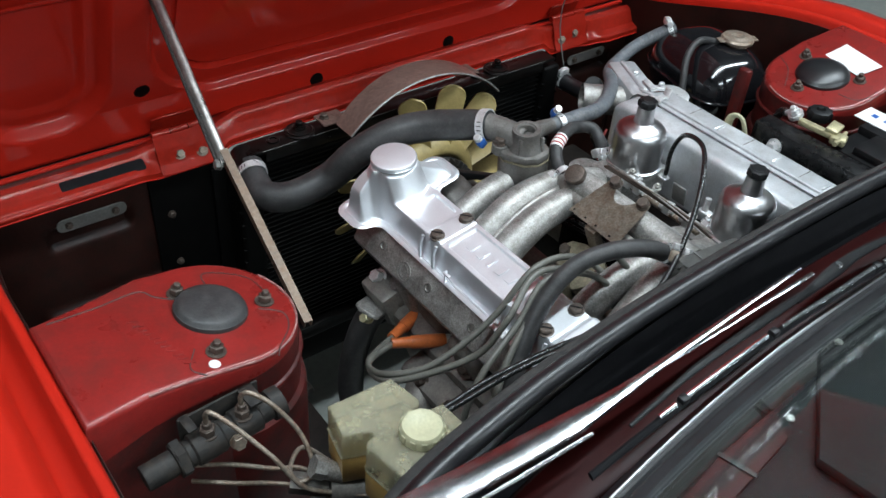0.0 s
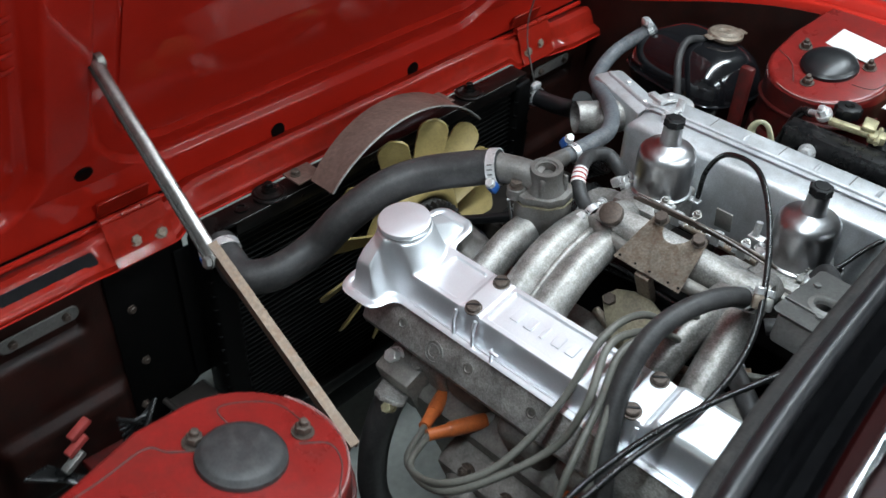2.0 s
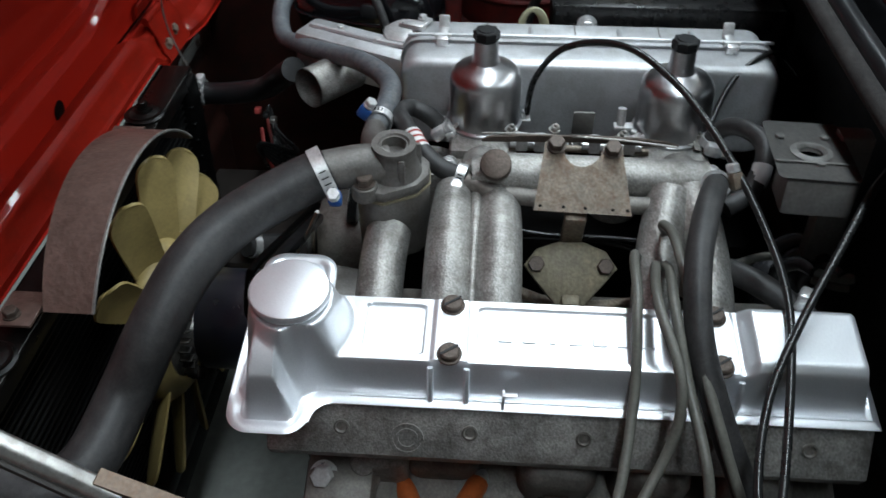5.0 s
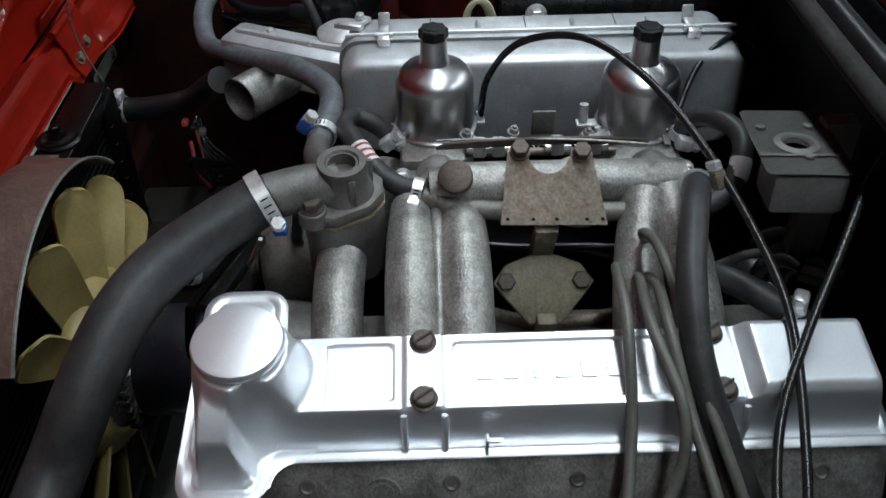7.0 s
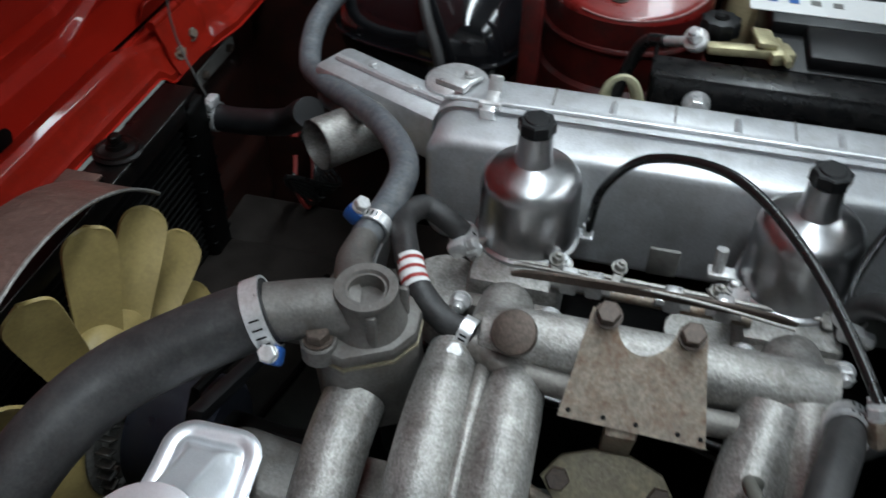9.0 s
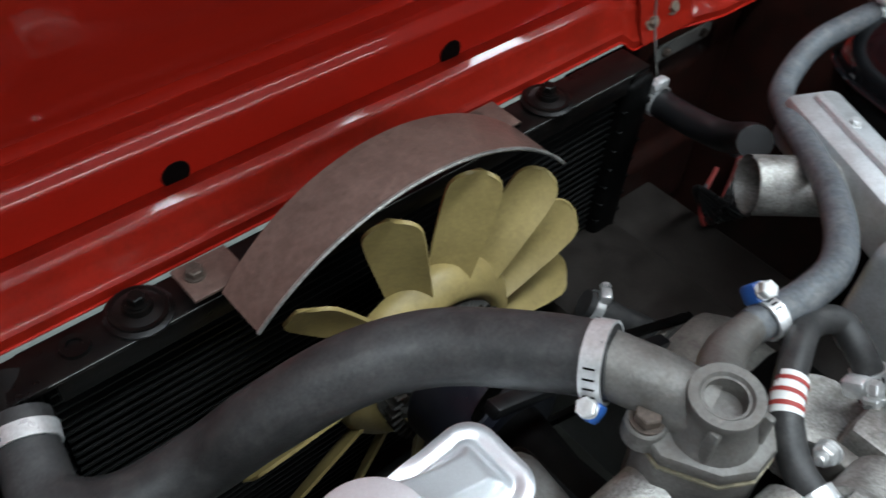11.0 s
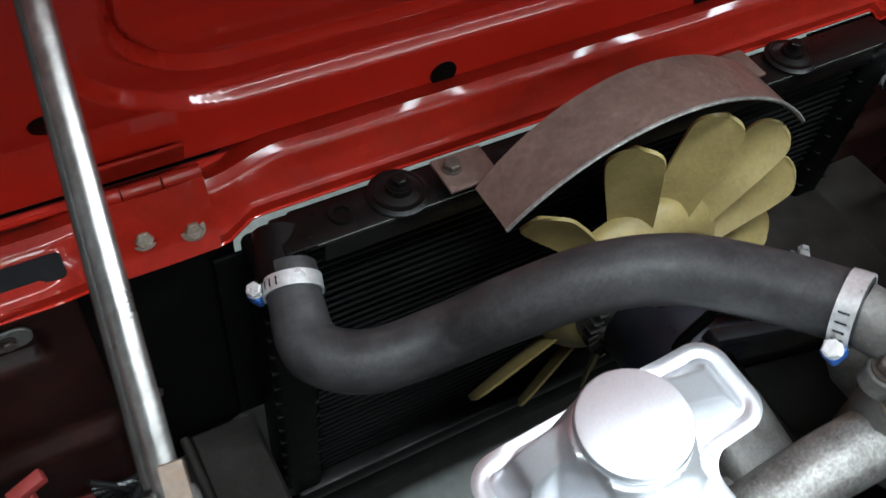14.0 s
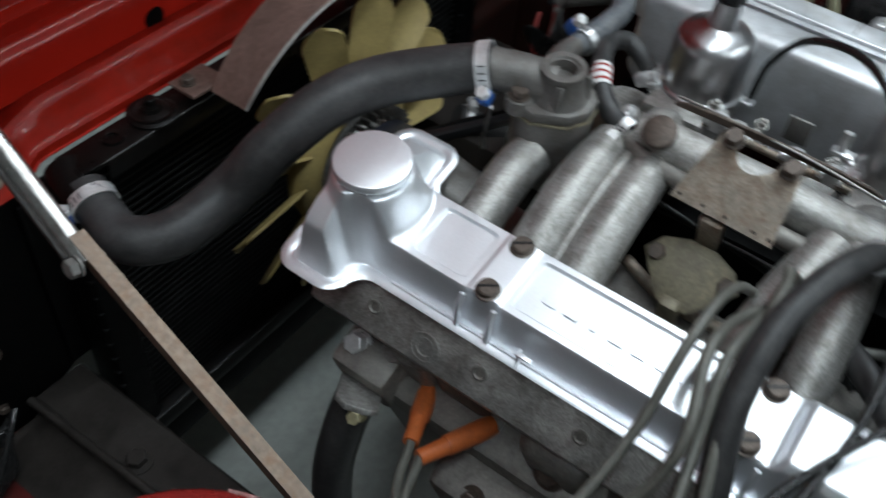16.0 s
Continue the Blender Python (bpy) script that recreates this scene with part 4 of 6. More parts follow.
def radiator():
    t = thing("radiator", (0.03, 0.46, 0.3), "black radiator with a finned core", "radiator")
    x0, x1 = -0.262, 0.345
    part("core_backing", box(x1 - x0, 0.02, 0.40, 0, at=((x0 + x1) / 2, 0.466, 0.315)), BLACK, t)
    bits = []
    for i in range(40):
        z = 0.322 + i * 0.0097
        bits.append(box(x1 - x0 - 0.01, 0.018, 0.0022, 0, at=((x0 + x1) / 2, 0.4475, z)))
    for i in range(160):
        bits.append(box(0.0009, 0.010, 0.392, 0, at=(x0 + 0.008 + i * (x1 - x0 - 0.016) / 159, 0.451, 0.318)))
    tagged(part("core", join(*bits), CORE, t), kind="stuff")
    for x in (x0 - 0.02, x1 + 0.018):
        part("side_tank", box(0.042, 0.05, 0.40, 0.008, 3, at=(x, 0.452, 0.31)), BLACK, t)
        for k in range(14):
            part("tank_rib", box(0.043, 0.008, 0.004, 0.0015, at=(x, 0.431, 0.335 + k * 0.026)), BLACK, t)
    part("top_strap", box(x1 - x0 + 0.04, 0.038, 0.006, 0.002, at=((x0 + x1) / 2, 0.4455, 0.722)), RAD_PAINT, t)
    part("worn_edge", tube([(x0 + 0.005, 0.4275, 0.7265), (x1 - 0.005, 0.4275, 0.7265)], 0.0009, 6, 1), GREY_METAL, t)
    part("top_lip", box(x1 - x0 - 0.02, 0.004, 0.02, 0.001, at=((x0 + x1) / 2, 0.428, 0.705)), RAD_PAINT, t)
    part("bottom_rail", box(x1 - x0 + 0.06, 0.06, 0.03, 0.006, at=((x0 + x1) / 2, 0.452, 0.285)), RAD_PAINT, t)
    part("hose_neck", tube([(-0.275, 0.46, 0.712), (-0.282, 0.44, 0.707), (-0.287, 0.42, 0.703)], 0.021, 20, 4), RAD_PAINT, t)
    for x in (-0.181, 0.234):
        m = part("mount", lathe([(0, 0), (0.024, 0), (0.025, 0.003), (0.019, 0.006), (0.011, 0.008), (0.010, 0.012), (0, 0.012)], 24, pose(x, 0.446, 0.728)), RAD_PAINT, t)
        part("mount_nut", xf(hexbolt(0.011, 0.007, 0.008), pose(x, 0.446, 0.740)), RAD_PAINT, m)
        part("mount_ring", lathe([(0.017, 0.0), (0.018, 0.004), (0.021, 0.004), (0.022, 0.0)], 24, pose(x, 0.446, 0.7305)), RAD_PAINT, m)
        part("locating_boss", lathe([(0.011, 0), (0.0105, 0.003), (0.006, 0.003), (0.0055, 0.001), (0, 0.001)], 20, pose(x - 0.048, 0.446, 0.728)), RAD_PAINT, t)
    s = thing("fan_shroud", (0.02, 0.42, 0.8), "brown painted sheet steel fan shroud", "fan shroud")

    def fn(a, b):
        ang = radians(136 - 94 * a)
        r = 0.208
        return (0.018 + r * math.cos(ang), 0.368 + 0.058 * b * (1 - 0.2 * (2 * a - 1) ** 2), 0.60 + r * math.sin(ang))

    part("band", grid(40, 6, fn, 0.0018), SHROUD, s)
    part("rim", tube([fn(a, 0) for a in np.linspace(0, 1, 30)], 0.0018, 6, 1), DULL_STEEL, s)
    for x, z in ((-0.128, 0.742), (0.145, 0.752)):
        b = part("bracket", box(0.045, 0.036, 0.003, 0.001, at=(x, 0.436, z)), SHROUD, s)
        part("bracket_bolt", xf(hexbolt(0.012, 0.006, 0.008), pose(x - 0.01, 0.44, z + 0.003)), BRONZE, b)


radiator()


def carburettor(y, x):
    t = thing("carburettor", (x, y, 0.79), "worn chrome carburettor dashpot with a black damper cap", "carburettor", "twin carburettors")
    part("suction_chamber", lathe([(0, 0), (0.0405, 0), (0.0405, 0.003), (0.0375, 0.0045), (0.0372, 0.05), (0.0355, 0.0575), (0.030, 0.0635), (0.021, 0.0665), (0.0145, 0.070), (0.0128, 0.076), (0.0122, 0.094), (0, 0.094)], 48, pose(x, y, 0.795)), CHROME, t)
    star = [(r * math.cos(radians(a)), r * math.sin(radians(a))) for a, r in ((k * 22.5, 0.0138 if k % 2 == 0 else 0.0120) for k in range(16))]
    part("damper_cap", join(prism(star, 0.010, 0.001, 1, pose(x, y, 0.8895)), prism(circle(0.009, 16), 0.002, 0.0008, 1, pose(x, y, 0.8985))), PLASTIC, t, "black scalloped damper cap")
    part("carb_body", join(box(0.1, 0.07, 0.05, 0.008, at=(x - 0.01, y, 0.745)), lathe([(0, 0), (0.018, 0), (0.018, 0.05), (0, 0.05)], 20, pose(x, y, 0.70)), lathe([(0, 0), (0.026, 0), (0.028, 0.05), (0, 0.05)], 24, pose(x - 0.035, y + 0.055, 0.715))), CAST, t)
    for a in (110, 230, 350):
        p = Vector((x + 0.042 * math.cos(radians(a)), y + 0.042 * math.sin(radians(a)), 0.790))
        e = part("ear", lathe([(0, 0), (0.008, 0), (0.008, 0.006), (0, 0.006)], 14, Matrix.Translation(p)), CAST, t)
        part("chamber_screw", xf(hexbolt(0.0075, 0.005, 0.0055), Matrix.Translation(p + Vector((0, 0, 0.006)))), ZINC, e)
    part("cable_lug", join(box(0.012, 0.02, 0.003, 0.001, at=(x + 0.02, y - 0.040, 0.785)), lathe([(0, 0), (0.004, 0), (0.004, 0.012), (0, 0.012)], 10, pose(x + 0.02, y - 0.045, 0.785))), ZINC, t)
    return t


carburettor(0.028, 0.140)
carburettor(-0.168, 0.132)


def air_box():
    t = thing("air_box", (0.23, -0.08, 0.72), "pressed alloy air cleaner box with spring clips", "air cleaner")
    lo, hi = 0.735, 0.842

    def half(x0, x1, y0, y1, r, name):
        # a pan lying on its side: outline in y and z, deep along x
        out = [(y, z) for y, z in [(p[0] + (y0 + y1) / 2, p[1] + (lo + hi) / 2) for p in rounded(y1 - y0, hi - lo, r, 7)]]
        m = Matrix(((0, 0, 1, x0), (1, 0, 0, 0), (0, 1, 0, 0), (0, 0, 0, 1)))
        return part(name, prism(out, x1 - x0, 0.009, 4, m), AIRBOX, t)

    half(0.182, 0.231, -0.288, 0.122, 0.022, "near_half")
    half(0.239, 0.285, -0.285, 0.12, 0.022, "far_half")
    lo, hi = 0.732, 0.8455
    half(0.2275, 0.2335, -0.292, 0.126, 0.024, "flange")
    half(0.2365, 0.2425, -0.292, 0.126, 0.024, "flange")
    for y in (0.078, -0.238):
        c = part("spring_clip", join(box(0.03, 0.011, 0.003, 0.001, at=(0.232, y, 0.848)), box(0.004, 0.012, 0.02, 0.0015, at=(0.2475, y, 0.843), rot=(0, 15, 0)), box(0.003, 0.013, 0.018, 0.001, at=(0.2195, y, 0.834), rot=(0, -12, 0)), tube([(0.226, y - 0.009, 0.85), (0.226, y + 0.009, 0.85)], 0.003, 8, 1)), ZINC, t)
    for y in (-0.02, -0.12, -0.2):
        part("pressed_rib", tube([(0.245, y, 0.8415), (0.262, y, 0.842), (0.282, y, 0.836)], 0.003, 8, 3), AIRBOX, t)
    # trunk to the front, with the round intake under it
    part("trunk", xf(box(0.052, 0.165, 0.05, 0.008, 2), Matrix.Translation((0.322, 0.19, 0.748)) @ Matrix.Rotation(radians(-25), 4, "Z")), AIRBOX, t)
    part("trunk_cap", lathe([(0, 0), (0.03, 0), (0.03, 0.006), (0.024, 0.01), (0, 0.01)], 24, pose(0.335, 0.13, 0.796)), ZINC, t)
    part("intake_pipe", pipe([(0.244, 0.240, 0.768), (0.268, 0.222, 0.767), (0.302, 0.197, 0.765)], 0.0245, 0.002, 28), CAST, t, "open round cast intake pipe")


air_box()


# ---- ancillaries ----
def plate():
    t = thing("steel_bracket_plate", (-0.015, -0.066, 0.82), "rusty flat steel plate bolted to the manifold", "bracket")
    a, b, c, d = Vector((0.022, -0.032, 0.846)), Vector((0.018, -0.103, 0.844)), Vector((-0.044, -0.110, 0.812)), Vector((-0.043, -0.022, 0.814))
    bm = bmesh.new()
    ring = [a] + [a.lerp(b, 0.24)] + [a.lerp(b, 0.5 + 0.26 * math.cos(radians(g))) + (d - a).normalized() * 0.024 * math.sin(radians(g)) for g in range(165, 0, -15)] + [a.lerp(b, 0.76), b, c, d]
    f = bm.faces.new([bm.verts.new(v) for v in ring])
    bmesh.ops.solidify(bm, geom=[f], thickness=0.0018)
    part("plate", bm, BROWN_STEEL, t)
    nrm = (c - d).cross(a - d).normalized()
    nrm = nrm if nrm.z > 0 else -nrm
    for u in (0.06, 0.3, 0.52, 0.8, 0.95):
        part("small_hole", lathe([(0.0016, 0), (0.0012, 0.0003), (0, 0.0003)], 10, along(d.lerp(c, u) + (a - d).normalized() * 0.005 + nrm * 0.0003, nrm)), BLACK, t)
    for p in ((0.018, -0.042, 0.844), (0.015, -0.094, 0.842)):
        part("plate_bolt", xf(hexbolt(0.0135, 0.008, 0.009), along(p, (-0.45, 0, 0.9))), BRONZE, t)


plate()


def pump_plate():
    t = thing("blanking_plate", (-0.04, -0.06, 0.73), "dull lozenge-shaped cast blanking plate with two bolts", "blanking plate")
    out = [(0.033, 0.016), (0.044, 0.0), (0.033, -0.014), (0.014, -0.036), (-0.014, -0.036), (-0.033, -0.014), (-0.044, 0.0), (-0.033, 0.016), (-0.012, 0.024), (0.012, 0.024)]
    m = along((-0.036, -0.061, 0.742), (-0.7, 0, 0.72), 0)
    part("plate", prism(out, 0.009, 0.002, 2, m), TAN_CAST, t)
    for y in (-0.0285, -0.0935):
        part("bolt", xf(hexbolt(0.014, 0.008), along((-0.04, y, 0.748), (-0.7, 0, 0.72))), BRONZE, t)


pump_plate()


def reservoir():
    t = thing("brake_fluid_reservoir", (-0.45, -0.2, 0.8), "milky plastic brake fluid reservoir with a cream cap", "fluid reservoir")
    out = [(-0.500, -0.166), (-0.431, -0.170), (-0.424, -0.207), (-0.428, -0.213), (-0.440, -0.217), (-0.440, -0.221), (-0.408, -0.224), (-0.404, -0.285), (-0.488, -0.284), (-0.497, -0.228), (-0.494, -0.222), (-0.484, -0.219), (-0.484, -0.214), (-0.508, -0.204)]
    part("tank", prism(out, 0.036, 0.004, 3, pose(0, 0, 0.823)), MILKY, t, "", 30)
    part("filled_half", prism(out, 0.038, 0.003, 2, pose(0, 0, 0.787)), AMBER, t, "amber fluid showing through the plastic")
    part("seam", prism([((x + 0.455) * 1.025 - 0.455, (y + 0.225) * 1.02 - 0.225) for x, y in out], 0.002, 0.0005, 1, pose(0, 0, 0.8235)), MILKY, t)
    cap = part("filler_cap", lathe([(0, 0), (0.0205, 0), (0.0205, 0.010), (0.0185, 0.0128), (0.012, 0.0125), (0.010, 0.0115), (0, 0.0115)], 32, pose(-0.447, -0.243, 0.859)), CREAM, t)
    for k in range(12):
        g = 30 * k
        part("grip", box(0.0018, 0.005, 0.009, 0.0004, 1, at=(-0.447 + 0.0206 * math.cos(radians(g)), -0.243 + 0.0206 * math.sin(radians(g)), 0.860), rot=(0, 0, g)), CREAM, cap)
    for x, y, w in ((-0.475, -0.182, 0.014), (-0.45, -0.186, 0.020), (-0.472, -0.198, 0.022), (-0.448, -0.202, 0.018)):
        part("moulded_bar", box(w, 0.003, 0.0006, 0, at=(x, y, 0.8588), rot=(0, 0, -6)), MILKY, t)
    part("master_cylinder", join(tube([(-0.515, -0.19, 0.772), (-0.47, -0.215, 0.765), (-0.42, -0.30, 0.762)], 0.0165, 16, 4), tube([(-0.545, -0.168, 0.778), (-0.515, -0.19, 0.772)], 0.011, 6, 1)), DARK_CAST, t)
    part("outlet", join(tube([(-0.502, -0.196, 0.79), (-0.522, -0.186, 0.802)], 0.0095, 16, 1), tube([(-0.518, -0.188, 0.80), (-0.528, -0.183, 0.806)], 0.0115, 6, 1)), CAST, t, "grey cast outlet with a hexagon union")


reservoir()


def brake_valve():
    t = thing("brake_valve", (-0.58, -0.12, 0.8), "grimy black brake valve with two steel pipes", "brake valve")
    part("bracket", join(box(0.085, 0.003, 0.05, 0.001, at=(-0.577, -0.092, 0.795), rot=(0, 0, 3)), box(0.016, 0.028, 0.003, 0.001, at=(-0.548, -0.103, 0.842), rot=(0, 0, 3)), box(0.010, 0.022, 0.003, 0.001, at=(-0.612, -0.102, 0.842), rot=(0, 0, 3))), DUSTY_BLACK, t)
    a, b = Vector((-0.664, -0.114, 0.812)), Vector((-0.515, -0.106, 0.822))
    m = along(a, b - a)
    part("valve_body", lathe([(0, 0), (0.0125, 0), (0.0132, 0.002), (0.0132, 0.030), (0.017, 0.031), (0.0172, 0.041), (0.014, 0.043), (0.014, 0.048), (0.0165, 0.05), (0.0165, 0.078), (0.0145, 0.08), (0.0145, 0.092), (0.0165, 0.094), (0.0165, 0.118), (0.013, 0.12), (0.013, 0.132), (0.0165, 0.133), (0.0165, 0.146), (0, 0.148)], 24, m), DUSTY_BLACK, t)
    part("end_hexagon", prism(circle(0.0195, 6), 0.010, 0.001, 1, m @ pose(0, 0, 0.0315)), DUSTY_BLACK, t)
    part("plug_screw", xf(hexbolt(0.013, 0.006, 0.008), along((-0.576, -0.126, 0.818), (0, -1, 0.3))), BROWN_STEEL, t)
    for p in ((-0.598, -0.112, 0.829), (-0.562, -0.112, 0.832)):
        part("union", join(xf(hexbolt(0.0135, 0.009, 0.0095), Matrix.Translation(p)), lathe([(0.0045, 0.009), (0.0045, 0.016), (0.0035, 0.017), (0, 0.017)], 12, Matrix.Translation(p))), BRONZE, t, "brown pipe union")
    part("brake_pipe", tube([(-0.598, -0.112, 0.842), (-0.598, -0.113, 0.858), (-0.594, -0.120, 0.864), (-0.580, -0.136, 0.850), (-0.559, -0.164, 0.822), (-0.540, -0.190, 0.79), (-0.50, -0.21, 0.772), (-0.46, -0.24, 0.765)], 0.0025, 10, 6), BROWN_STEEL, t)
    part("brake_pipe", tube([(-0.562, -0.112, 0.845), (-0.562, -0.113, 0.860), (-0.556, -0.119, 0.867), (-0.540, -0.133, 0.853), (-0.523, -0.152, 0.82), (-0.522, -0.172, 0.798), (-0.53, -0.182, 0.79), (-0.542, -0.178, 0.788), (-0.541, -0.162, 0.79), (-0.515, -0.14, 0.78), (-0.49, -0.15, 0.75)], 0.0025, 10, 6), BROWN_STEEL, t)
    part("brake_pipe", tube([(-0.62, -0.10, 0.785), (-0.585, -0.125, 0.788), (-0.555, -0.155, 0.792), (-0.53, -0.165, 0.785), (-0.505, -0.19, 0.77), (-0.49, -0.22, 0.755)], 0.0023, 10, 6), BROWN_STEEL, t)
    part("brake_pipe", tube([(-0.62, -0.11, 0.772), (-0.585, -0.14, 0.775), (-0.56, -0.165, 0.784), (-0.53, -0.185, 0.775), (-0.50, -0.22, 0.76)], 0.0023, 10, 6), BROWN_STEEL, t)


brake_valve()


def expansion_tank():
    t = thing("expansion_tank", (0.5, 0.18, 0.66), "gloss black coolant expansion tank with a steel cap", "expansion tank")
    def pan(z0, h, sx, sy):
        """One pressed half: a rounded box cap."""
        def fn(a, b):
            g, u = 2 * math.pi * a, b * math.pi / 2
            c, q = math.cos(g), math.sin(g)
            r = (abs(c) ** 3.4 + abs(q) ** 3.4) ** (-1 / 3.4)
            k = math.cos(u) ** 0.5 if b < 1 else 0.0
            return TANK @ Vector((sx * r * c * k, sy * r * q * k, z0 + h * math.sin(u) ** 1.15))
        return grid(48, 12, fn)

    TANK = Matrix.Translation((0.522, 0.198, 0.757)) @ Matrix.Rotation(radians(-14), 4, "Z")
    top = part("upper_half", pan(0.001, 0.066, 0.078, 0.108), GLOSS_BLACK, t, "", 70)
    part("lower_half", pan(-0.001, -0.075, 0.078, 0.108), GLOSS_BLACK, t, "", 70)
    rim = [(0.0825 * r * math.cos(g), 0.1125 * r * math.sin(g)) for g, r in ((g, (abs(math.cos(g)) ** 3.4 + abs(math.sin(g)) ** 3.4) ** (-1 / 3.4)) for g in np.linspace(0, 2 * math.pi, 49)[:-1])]
    part("seam_flange", prism(rim, 0.0035, 0.001, 1, TANK @ pose(0, 0, -0.0017)), GLOSS_BLACK, t)
    part("pressure_cap", join(lathe([(0, -0.012), (0.02, -0.012), (0.02, 0), (0.0285, 0), (0.029, 0.004), (0.026, 0.0075), (0.017, 0.008), (0.015, 0.0095), (0.009, 0.0095), (0.007, 0.008), (0, 0.008)], 32, pose(0.545, 0.170, 0.829)), box(0.074, 0.018, 0.003, 0.0012, at=(0.545, 0.170, 0.830), rot=(0, 0, -25))), BROWN_STEEL, t)
    part("tank_pipe", tube([(0.53, 0.19, 0.82), (0.48, 0.2, 0.832), (0.44, 0.19, 0.815), (0.42, 0.17, 0.77), (0.415, 0.16, 0.72)], 0.006, 12, 6), RUBBER, t)


expansion_tank()


def heater_hose():
    t = thing("bypass_hose", (0.2, 0.16, 0.8), "weathered grey coolant hose beside the air box", "hose")
    part("hose", tube([(0.070, 0.135, 0.824), (0.115, 0.127, 0.829), (0.155, 0.13, 0.826), (0.195, 0.148, 0.82), (0.242, 0.181, 0.809), (0.292, 0.222, 0.79), (0.338, 0.268, 0.778), (0.39, 0.302, 0.765), (0.46, 0.315, 0.779), (0.516, 0.284, 0.815)], 0.0115, 18, 8), OLD_HOSE, t)
    hose_clamp(t, (0.083, 0.132, 0.826), (1, -0.15, 0.1), 0.0118, (0, 1, 0.6), BLUE, 0.009)
    hose_clamp(t, (0.508, 0.290, 0.81), (0.8, -0.45, 0.4), 0.0118, (0, 0, 1), ZINC, 0.009)
    s = thing("fuel_hose", (0.03, 0.05, 0.8), "short looped black hose with a printed band", "hose")
    part("hose", tube([(0.125, 0.066, 0.787), (0.123, 0.085, 0.808), (0.125, 0.105, 0.817), (0.103, 0.114, 0.822), (0.072, 0.106, 0.829), (0.035, 0.088, 0.826), (0.017, 0.064, 0.814), (0.010, 0.042, 0.811)], 0.0092, 18, 8), RUBBER, s)
    part("band", tube([(0.052, 0.0965, 0.8292), (0.040, 0.091, 0.8275), (0.031, 0.085, 0.8245)], 0.0096, 18, 4, False), WHITE, s, "white band with red print")
    for k, (a, b) in enumerate((((0.049, 0.095, 0.829), (0.0465, 0.0938, 0.8285)), ((0.042, 0.092, 0.828), (0.0395, 0.0908, 0.8274)), ((0.036, 0.0885, 0.8262), (0.0335, 0.087, 0.8254)))):
        part("print_bar", tube([a, b], 0.0099, 18, 1, False), PALE_RED, s)
    hose_clamp(s, (0.0105, 0.046, 0.812), (0.2, 0.95, 0.2), 0.0095, (-0.8, 0, -0.6), ZINC, 0.009)
    hose_clamp(s, (0.124, 0.074, 0.796), (0, 0.6, 0.8), 0.0095, (-1, 0, 0), ZINC, 0.008)
    r = thing("radiator_side_hose", (0.4, 0.36, 0.66), "black rubber hose clamped to the radiator side", "hose")
    part("hose", tube([(0.402, 0.44, 0.666), (0.400, 0.40, 0.667), (0.385, 0.34, 0.685), (0.345, 0.295, 0.73), (0.308, 0.273, 0.758)], 0.0155, 18, 6), SOFT_RUBBER, r)
    hose_clamp(r, (0.402, 0.432, 0.666), (0, -1, 0), 0.016, (0, 0, 1), ZINC, 0.011)


heater_hose()


